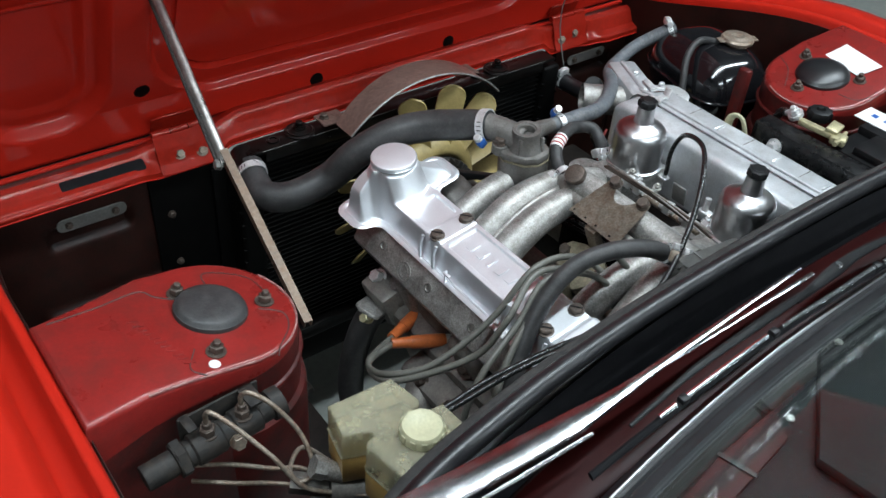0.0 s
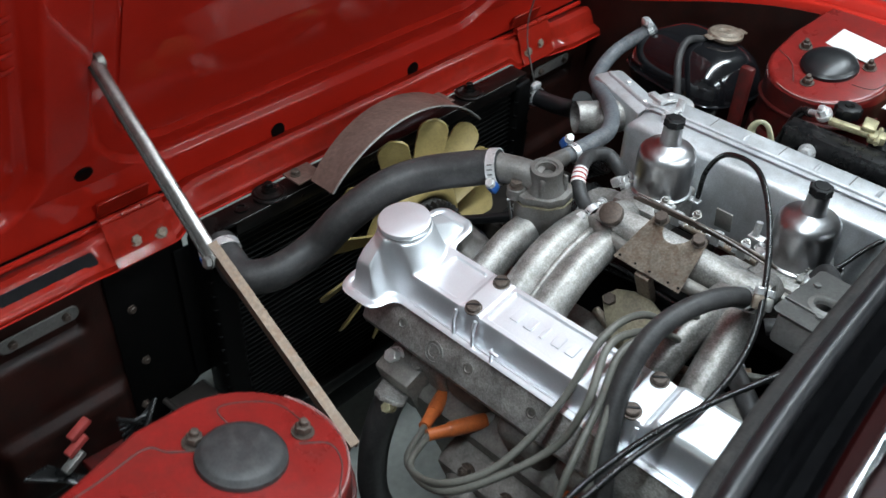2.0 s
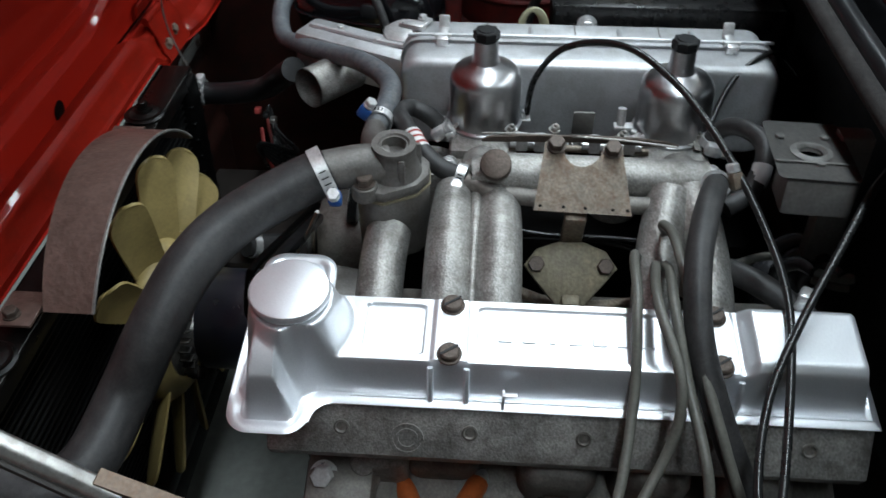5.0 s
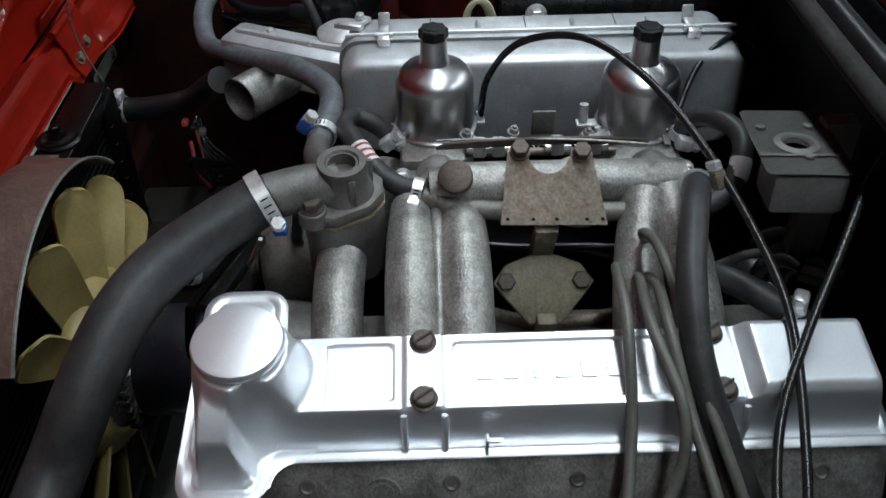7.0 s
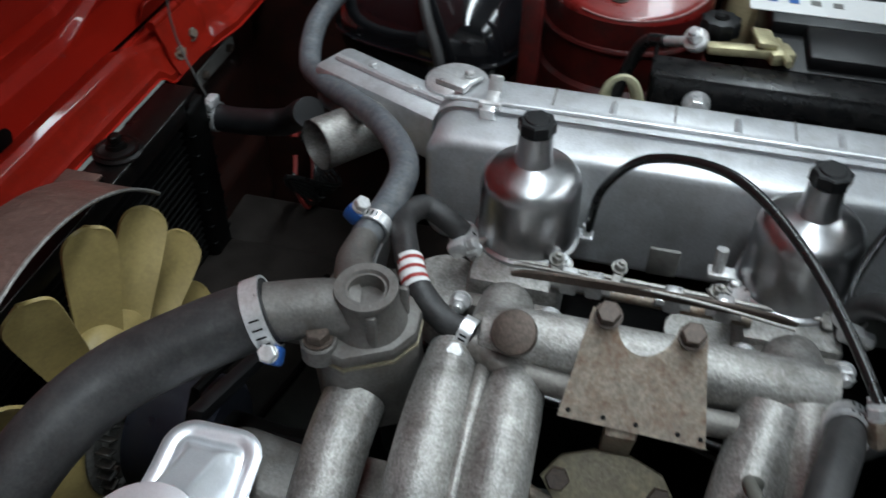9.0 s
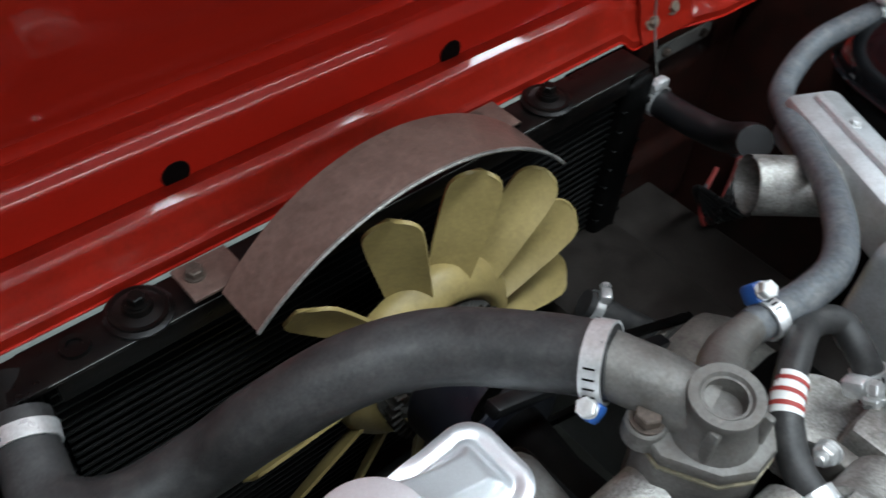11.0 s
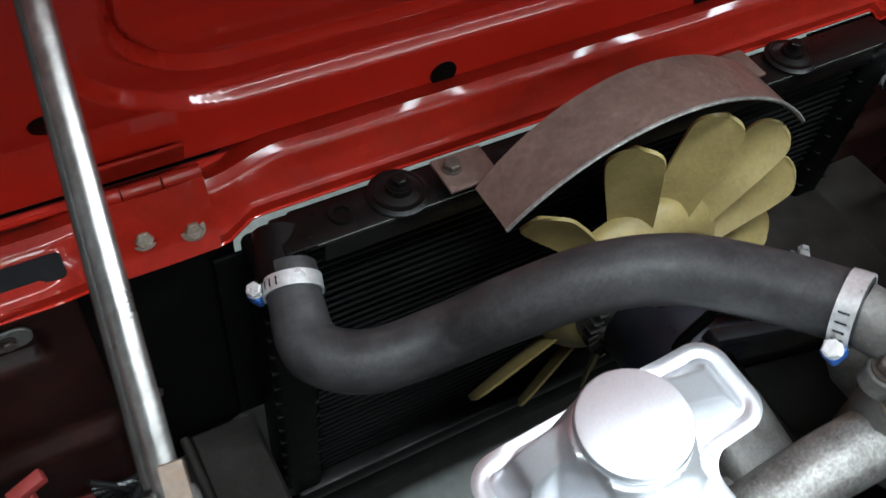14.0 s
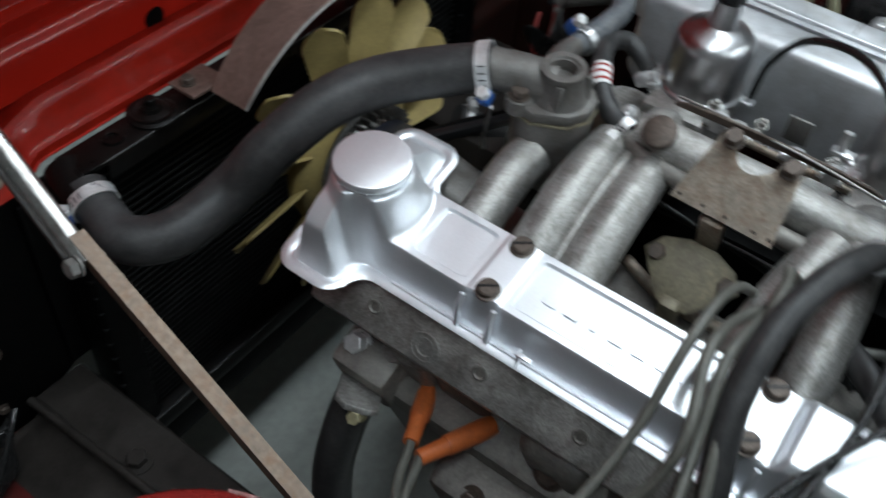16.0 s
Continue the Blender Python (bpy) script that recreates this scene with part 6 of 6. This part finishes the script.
def linkage():
    t = thing("throttle_linkage", (0.07, -0.07, 0.8), "steel throttle linkage between the carburettors", "linkage")
    arch = [(0.028, 0.003), (0.029, 0.006), (0.02, 0.010), (-0.01, 0.0125), (-0.07, 0.0140), (-0.125, 0.0130), (-0.155, 0.010), (-0.168, 0.006), (-0.166, 0.003), (-0.07, 0.006)]
    bm = prism(arch, 0.003, 0.0008, 1, Matrix(((0, 0, 1, 0.074), (1, 0, 0, 0), (0, 1, 0, 0.8065), (0, 0, 0, 1))))
    part("link_bar", bm, BRONZE, t, "flat arched steel link bar")
    part("spindle", tube([(0.088, 0.0, 0.797), (0.085, -0.14, 0.797)], 0.004, 10, 1), BROWN_STEEL, t)
    for y in (-0.012, -0.03, -0.085, -0.12):
        c = part("clevis", join(box(0.014, 0.012, 0.016, 0.002, at=(0.086, y, 0.796)), tube([(0.084, y - 0.012, 0.803), (0.084, y + 0.012, 0.803)], 0.0045, 8, 1)), ZINC, t)
    part("spring", tube([(0.09 + 0.004 * math.cos(k * 1.4), -0.02 - 0.0022 * k, 0.80 + 0.004 * math.sin(k * 1.4)) for k in range(40)], 0.0009, 5, 1), ZINC, t)
    part("return_tab", box(0.003, 0.022, 0.03, 0.001, at=(0.12, -0.075, 0.795), rot=(0, -12, 0)), GREY_METAL, t)
    part("jet_bracket", join(box(0.012, 0.02, 0.004, 0.001, at=(0.125, -0.118, 0.80)), tube([(0.125, -0.115, 0.80), (0.128, -0.115, 0.822)], 0.0045, 8, 1)), ZINC, t)
    s = thing("choke_spring_rod", (0.03, -0.06, 0.85), "thin bright rod above the manifold", "rod")
    part("rod", tube([(0.082, 0.028, 0.815), (0.078, -0.02, 0.818), (0.072, -0.10, 0.819), (0.063, -0.163, 0.818)], 0.0013, 8, 4), DULL_STEEL, s)


linkage()


def lower_hoses():
    t = thing("bottom_hose", (-0.28, 0.1, 0.45), "black bottom coolant hose beside the block", "hose")
    part("hose", tube([(-0.238, 0.136, 0.615), (-0.262, 0.135, 0.585), (-0.280, 0.135, 0.52), (-0.285, 0.125, 0.45), (-0.26, 0.10, 0.38), (-0.20, 0.09, 0.33)], 0.0195, 20, 6), RUBBER, t)
    a = thing("alternator", (0.16, 0.22, 0.45), "dark alternator and belt pulley low beside the fan", "alternator")
    part("body", lathe([(0, 0), (0.055, 0), (0.06, 0.02), (0.06, 0.09), (0.05, 0.11), (0, 0.11)], 28, along((0.24, 0.13, 0.55), (0, 1, 0))), DARK_CAST, a)
    p = part("pulley", lathe([(0, 0), (0.012, 0), (0.034, 0.002), (0.03, 0.007), (0.034, 0.012), (0.012, 0.014), (0, 0.014)], 28, along((0.24, 0.245, 0.55), (0, 1, 0))), DULL_STEEL, a)
    part("fan_belt", tube([(0.24 + 0.036 * math.cos(radians(g)), 0.252, 0.55 + 0.036 * math.sin(radians(g))) for g in range(-100, 95, 15)] + [(0.05, 0.27, 0.66), (0.02, 0.275, 0.655), (-0.005, 0.275, 0.61), (0.02, 0.275, 0.57), (0.1, 0.265, 0.54), (0.23, 0.252, 0.514)], 0.005, 8, 2), BLACK, a)
    run = part("belt_run", box(0.25, 0.013, 0.011, 0.002, at=(0.072, 0.233, 0.665), rot=(0, 25, 0)), PLASTIC, a, "black drive belt with white print")
    for k in range(5):
        x = 0.036 + 0.0048 * k
        part("print_bar", box(0.0028, 0.007, 0.0006, 0, at=(x, 0.2325, 0.6872 - 0.4663 * (x - 0.036)), rot=(0, 25, 0)), WHITE, run)
    d = part("drive_pulley", lathe([(0, 0), (0.012, 0), (0.014, 0.004), (0.03, 0.004), (0.037, 0.01), (0.041, 0.01), (0.038, 0.004), (0.041, -0.004), (0.012, -0.006), (0, -0.006)], 36, along((0.225, 0.185, 0.635), (0, 1, 0.15))), ZINC, a, "bright belt pulley")
    part("ribbed_belt", lathe([(0.0395, -0.003), (0.043, -0.003), (0.0435, 0.008), (0.0395, 0.008)], 48, along((0.225, 0.186, 0.635), (0, 1, 0.15))), BLACK_CABLE, d)
    f = thing("fan_drive", (0.02, 0.28, 0.6), "black ribbed viscous fan drive", "fan drive")
    m = along((0.036, 0.262, 0.583), (0, 1, 0))
    part("drum", lathe([(0, 0), (0.05, 0), (0.057, 0.006), (0.058, 0.012), (0.058, 0.070), (0.055, 0.074), (0.0, 0.076)], 44, m), DRUM_BLACK, f, "satin blue-black drum")
    for k in range(36):
        part("cooling_fin", xf(box(0.0022, 0.014, 0.012, 0.0006, 1, at=(0, 0, 0.059)), Matrix.Translation((0.036, 0.343, 0.583)) @ Matrix.Rotation(radians(10 * k), 4, "Y")), DUSTY_BLACK, f)
    part("pump_nose", tube([(0.036, 0.27, 0.583), (0.02, 0.21, 0.59), (0.0, 0.15, 0.60)], [0.03, 0.034, 0.05], 22, 4), BLACK, f)
    l = thing("radiator_lower_hose", (0.2, 0.35, 0.55), "short black hose with a steel clamp by the fan", "hose")
    part("hose", tube([(0.29, 0.29, 0.49), (0.262, 0.32, 0.508), (0.235, 0.35, 0.527)], 0.016, 16, 4), RUBBER, l)
    hose_clamp(l, (0.243, 0.342, 0.522), (-0.6, 0.65, 0.4), 0.0165, (0, 0, 1), ZINC, 0.01)


lower_hoses()


def tower_details():
    # seam sealer and stamped figures, as plain bars
    def line(t, pts):
        part("seam_sealer", tube([(x, y, tower_top(x, 0) + 0.0003) for x, y in pts], 0.0008, 6, 6, flat=0.7), SEALER, t, "grimy brushed seam sealer")

    line(near_tower, [(-0.68, 0.058), (-0.63, 0.066), (-0.585, 0.076), (-0.572, 0.062), (-0.55, 0.046)])
    line(near_tower, [(-0.515, 0.046), (-0.512, 0.08), (-0.49, 0.076), (-0.466, 0.055), (-0.462, 0.02)])
    line(near_tower, [(-0.482, 0.004), (-0.462, -0.012), (-0.468, -0.035), (-0.49, -0.058), (-0.50, -0.072)])
    line(near_tower, [(-0.57, -0.03), (-0.585, -0.055), (-0.575, -0.07)])
    line(far_tower, [(0.465, 0.013), (0.505, 0.038), (0.525, 0.070)])
    line(far_tower, [(0.505, -0.057), (0.51, -0.085), (0.535, -0.096)])
    for k in range(11):
        x, y = -0.607 + 0.0025 * k, 0.032 - 0.0078 * k
        part("stamped_bar", xf(box(0.011, 0.0034 if k % 3 else 0.0022, 0.0012, 0.0003, 1), pose(x, y, tower_top(x, 0), 0, 10.8, -12)), RED_BAY, near_tower)
    part("paint_dab", prism(circle(0.006, 14), 0.001, 0.0003, 1, pose(-0.562, -0.058, tower_top(-0.562, 0), 0, 10.8, 0)), WHITE, near_tower, "dab of white paint")
    lab = part("paper_label", xf(box(0.05, 0.105, 0.0006, 0), pose(0.597, -0.006, tower_top(0.597, 0) + 0.0006, 0, -10.8, -14)), WHITE, far_tower, "white paper label")
    part("print_mark", xf(box(0.004, 0.006, 0.0003, 0), pose(0.605, -0.03, tower_top(0.605, 0) + 0.0014, 0, -10.8, -14)), GREY_METAL, lab)
    for t, sx in ((near_tower, -1), (far_tower, 1)):
        cx, cy = (-0.528, 0.018) if sx < 0 else (0.527, -0.012)
        part("tower_bead", tube([(cx - sx * 0.0885 * math.cos(radians(g)), cy + 0.0885 * math.sin(radians(g)), 0.795) for g in range(-90, 95, 10)], 0.0035, 8, 1), RED_DARK, t)
        part("tower_collar", lathe([(0.094, 0.0), (0.0945, 0.2), (0.093, 0.207), (0.087, 0.212)], 48, pose(cx, cy, 0.54)), RED_DARK, t)


tower_details()


def bay_fittings():
    for s in (-1, 1):
        b = thing("slotted_bracket", (s * 0.52, 0.48, 0.64), "grimy steel plate screwed to the front panel", "bracket", "front panel brackets")
        part("plate", prism(rounded(0.105, 0.022, 0.01), 0.003, 0.001, 1, Matrix.Translation((s * 0.515, 0.4855, 0.668)) @ Matrix.Rotation(radians(90), 4, "X")), GREY_METAL, b)
        for dx in (-0.035, 0.035):
            part("screw", xf(hexbolt(0.009, 0.004, 0.006), along((s * 0.515 + dx, 0.4825, 0.668), (0, -1, 0))), BRONZE, b)
        for x, z in ((0.396, 0.628), (0.394, 0.53), (0.41, 0.45)):
            part("panel_screw", xf(hexbolt(0.009, 0.004, 0.0065), along((s * x, 0.481, z), (0, -1, 0))), BRONZE, body)
        c = thing("wiring_loom", (s * 0.52, 0.44, 0.46) if s < 0 else (0.55, 0.39, 0.52), "tangled wiring with red and white connectors", "wiring", "wiring looms")
        o = Vector((0, 0, 0)) if s < 0 else Vector((0.045, -0.05, 0.04))
        for k in range(3):
            part("connector", box(0.034 if s < 0 else 0.026, 0.013 if s < 0 else 0.01, 0.010 if s < 0 else 0.009, 0.002, at=tuple(o + Vector((s * (0.515 + 0.012 * k), 0.456 - 0.008 * k, 0.50 - 0.016 * k))), rot=(0, 20 * s, 10)), (PALE_RED, PALE_RED, DULL_STEEL)[k] if s < 0 else (PALE_RED, PLASTIC, DULL_STEEL)[k], c)
        for k in range(7):
            pts = ((s * 0.47, 0.44, 0.50 - 0.012 * k), (s * (0.44 - 0.004 * k), 0.43, 0.47 + 0.006 * k), (s * (0.45 + 0.01 * k), 0.42 - 0.004 * k, 0.43), (s * (0.52 + 0.006 * k), 0.44, 0.42 + 0.004 * k), (s * (0.57 + 0.005 * k), 0.46, 0.47))
            part("wire", tube([o + Vector(q) for q in pts], 0.003, 8, 5), BLACK_CABLE if s < 0 or k else PALE_RED, c)
    p = thing("chassis_leg", (-0.42, 0.3, 0.3), "dark painted steel chassis leg", "chassis leg")
    part("leg", box(0.15, 0.5, 0.1, 0.012, 2, at=(-0.40, 0.22, 0.325)), CHASSIS, p)
    part("leg_plate", box(0.066, 0.29, 0.010, 0.004, 1, at=(-0.346, 0.335, 0.425)), CHASSIS, p)
    part("leg_rail", tube([(-0.383, 0.475, 0.44), (-0.379, 0.3, 0.442), (-0.372, 0.12, 0.44)], 0.0048, 10, 4), CHASSIS, p)
    part("side_plate", box(0.13, 0.2, 0.008, 0.003, 1, at=(-0.46, 0.37, 0.418), rot=(0, 6, 0)), RED_DARK, p)
    part("leg_bolt", xf(hexbolt(0.019, 0.009, 0.017), pose(-0.361, 0.333, 0.435)), CHASSIS, p)
    q = thing("chassis_leg", (0.45, 0.3, 0.3), "dark painted steel chassis leg", "chassis leg")
    part("leg", box(0.14, 0.8, 0.1, 0.012, 2, at=(0.45, 0.1, 0.36)), CHASSIS, q)
    part("shelf", box(0.3, 0.36, 0.012, 0.004, 1, at=(0.47, -0.19, 0.668)), BLACK, q)
    part("apron", box(0.16, 0.38, 0.2, 0.02, 2, at=(0.31, 0.28, 0.30)), CHASSIS, q)
    part("apron", box(0.12, 0.5, 0.2, 0.02, 2, at=(0.22, -0.08, 0.42)), BLACK, q)
    part("leg_bolt", xf(hexbolt(0.02, 0.01, 0.014), pose(0.42, 0.22, 0.41)), DULL_STEEL, q)
    part("flange", box(0.006, 0.5, 0.03, 0.002, 1, at=(0.376, 0.2, 0.42)), GREY_METAL, q)
    r = thing("brake_servo", (-0.5, -0.2, 0.55), "black brake servo drum low by the bulkhead", "brake servo")
    part("drum", lathe([(0, 0), (0.09, 0), (0.1, 0.03), (0.1, 0.07), (0.07, 0.1), (0, 0.105)], 32, along((-0.52, -0.31, 0.63), (0, 1, 0.1))), BLACK, r)
    for s in (-1, 1):
        w = part("wheel", lathe([(0.16, -0.08), (0.27, -0.08), (0.29, -0.05), (0.29, 0.05), (0.27, 0.08), (0.16, 0.08)], 40, Matrix.Translation((s * 0.62, 0.0, 0.285)) @ Matrix.Rotation(radians(90), 4, "Y")), BLACK, body)
        part("rim", lathe([(0, -0.03), (0.16, -0.05), (0.165, 0.05), (0, 0.03)], 32, Matrix.Translation((s * 0.62, 0.0, 0.285)) @ Matrix.Rotation(radians(90), 4, "Y")), DULL_STEEL, w)


bay_fittings()



# ---- small details ----
def bay_cables():
    t = thing("hinge_cable", (0.39, 0.46, 0.7), "thin grey cable hanging from the bonnet hinge", "cable")
    part("cable", tube([(0.392, 0.40, 1.0), (0.40, 0.455, 0.84), (0.405, 0.465, 0.77), (0.412, 0.45, 0.70), (0.418, 0.43, 0.64)], 0.0013, 8, 8), GREY_METAL, t)
    u = thing("earth_strap", (0.09, 0.226, 0.66), "thin white wire beside the thermostat housing", "wire")
    part("wire", tube([(0.036, 0.195, 0.742), (0.060, 0.209, 0.706), (0.086, 0.224, 0.668), (0.094, 0.228, 0.656), (0.112, 0.240, 0.632), (0.15, 0.258, 0.577)], 0.0020, 8, 6), WHITE, u)


bay_cables()


def head_details():
    # raised rings on the head rail, and the fittings below it
    part("cast_ring", lathe([(0.0135, 0), (0.0135, 0.0016), (0.0115, 0.0016), (0.0115, 0.0004), (0.009, 0.0004), (0.009, 0.0014), (0.007, 0.0014), (0.007, 0.0), (0, 0.0)], 24, along((-0.2365, 0.075, 0.726), (-0.92, 0, 0.4))), CAST, engine)
    b = thing("water_transfer_housing", (-0.21, 0.1, 0.62), "cast alloy housing with a round plug", "housing")
    part("housing", xf(box(0.034, 0.044, 0.06, 0.010, 3), Matrix.Translation((-0.19, 0.10, 0.625)) @ Matrix.Rotation(radians(-20), 4, "Y")), CAST, b)
    part("round_plug", lathe([(0, 0.006), (0.009, 0.006), (0.0105, 0.004), (0.0115, 0)], 20, along((-0.216, 0.117, 0.664), (-0.85, 0, 0.5))), CAST, b)


head_details()


def carb_details():
    """Small bright fittings between the carburettors and the manifold."""
    t = thing("choke_linkage", (0.1, -0.06, 0.8), "small bright levers, springs and nuts of the choke linkage", "linkage")
    for x, y, z, a in ((0.098, 0.0, 0.802, 20), (0.1, -0.045, 0.803, -15), (0.096, -0.115, 0.80, 30), (0.1, -0.19, 0.80, 0)):
        part("lever", xf(box(0.022, 0.007, 0.0022, 0.0008, 1), pose(x, y, z, 12, -10, a)), DULL_STEEL, t)
        part("lever_nut", xf(hexbolt(0.008, 0.005, 0.006, 0.0006, 0.003), pose(x + 0.006, y, z + 0.003, 12, -10, 0)), DULL_STEEL, t)
    part("cross_rod", tube([(0.104, 0.035, 0.798), (0.1, -0.09, 0.80), (0.098, -0.20, 0.798)], 0.0024, 8, 3), DULL_STEEL, t)
    for y in (0.062, -0.135):
        part("union_nut", xf(hexbolt(0.013, 0.011, 0.0), along((0.112, y, 0.79), (-0.3, 0.3, 1))), ZINC, t)
        part("thin_pipe", tube([(0.112, y, 0.80), (0.118, y - 0.012, 0.806), (0.135, y - 0.02, 0.79), (0.15, y - 0.02, 0.76)], 0.0022, 8, 5), DULL_STEEL, t)


carb_details()


def air_box_details():
    # bead along the joint, crease lines across the lid and a small bracket in front
    for y in (0.03, -0.07, -0.165):
        part("lid_crease", box(0.036, 0.0016, 0.0012, 0.0004, 1, at=(0.262, y, 0.8412)), DARK_CAST, box_thing)
    part("joint_bead", tube([(0.235, 0.118, 0.846), (0.235, 0.0, 0.847), (0.235, -0.286, 0.847)], 0.0022, 8, 2), AIRBOX, box_thing)
    part("front_bracket", join(box(0.03, 0.012, 0.004, 0.001, at=(0.262, 0.105, 0.8445), rot=(0, 0, -30)), box(0.012, 0.03, 0.006, 0.0015, at=(0.252, 0.115, 0.846), rot=(0, 0, -20))), ZINC, box_thing)
    for p in ((0.342, 0.215, 0.7985), (0.31, 0.165, 0.7985), (0.268, 0.104, 0.849)):
        part("small_bolt", xf(hexbolt(0.008, 0.004, 0.0055), pose(*p)), ZINC, box_thing)
    part("trunk_ridge", tube([(0.35, 0.255, 0.799), (0.318, 0.185, 0.799), (0.295, 0.13, 0.80)], 0.004, 8, 3), AIRBOX, box_thing)


box_thing = bpy.data.objects["air_box"]
air_box_details()


def far_corner():
    w = thing("washer_bottle", (0.61, -0.17, 0.74), "cream plastic washer bottle beside the battery", "bottle")
    part("bottle", box(0.085, 0.105, 0.14, 0.018, 4, at=(0.607, -0.168, 0.742)), OLD_BOTTLE, w)
    part("bottle_cap", lathe([(0, 0), (0.02, 0), (0.021, 0.002), (0.021, 0.012), (0.018, 0.015), (0, 0.015)], 28, pose(0.612, -0.185, 0.881)), PLASTIC, w, "black cap")
    part("inner_rib", box(0.016, 0.022, 0.27, 0.005, 2, at=(0.452, 0.080, 0.57)), RED_DARK, body)


far_corner()


def under_manifold():
    # dark castings and pipes seen in the gaps between the runners
    part("head_ledge", box(0.09, 0.42, 0.03, 0.008, 2, at=(-0.055, -0.07, 0.655), rot=(0, -10, 0)), DARK_CAST, engine)
    part("plate_stem", box(0.012, 0.018, 0.07, 0.003, at=(-0.052, -0.061, 0.672), rot=(0, -20, 0)), TAN_CAST, engine)
    part("upper_stem", box(0.012, 0.02, 0.06, 0.003, at=(-0.012, -0.061, 0.752), rot=(0, -25, 0)), BROWN_STEEL, engine)
    part("oil_pipe", tube([(-0.02, 0.0, 0.70), (-0.035, -0.06, 0.692), (-0.03, -0.14, 0.70), (0.0, -0.2, 0.72)], 0.006, 10, 5), BROWN_STEEL, engine)
    for y in (-0.02, -0.105):
        part("ledge_nut", xf(hexbolt(0.013, 0.008, 0.010, 0.001, 0.004), pose(-0.075, y, 0.694, 0, -10, 0)), BRONZE, engine)
    for dy in (0.0, 0.012):
        part("loom_wire", tube([(-0.03, -0.22, 0.70), (0.02, -0.15 - dy, 0.715 + dy), (0.04, -0.06 + dy, 0.72), (0.045, 0.03, 0.71 + dy), (0.03, 0.1, 0.70)], 0.0028, 8, 5), BLACK_CABLE, engine)


under_manifold()
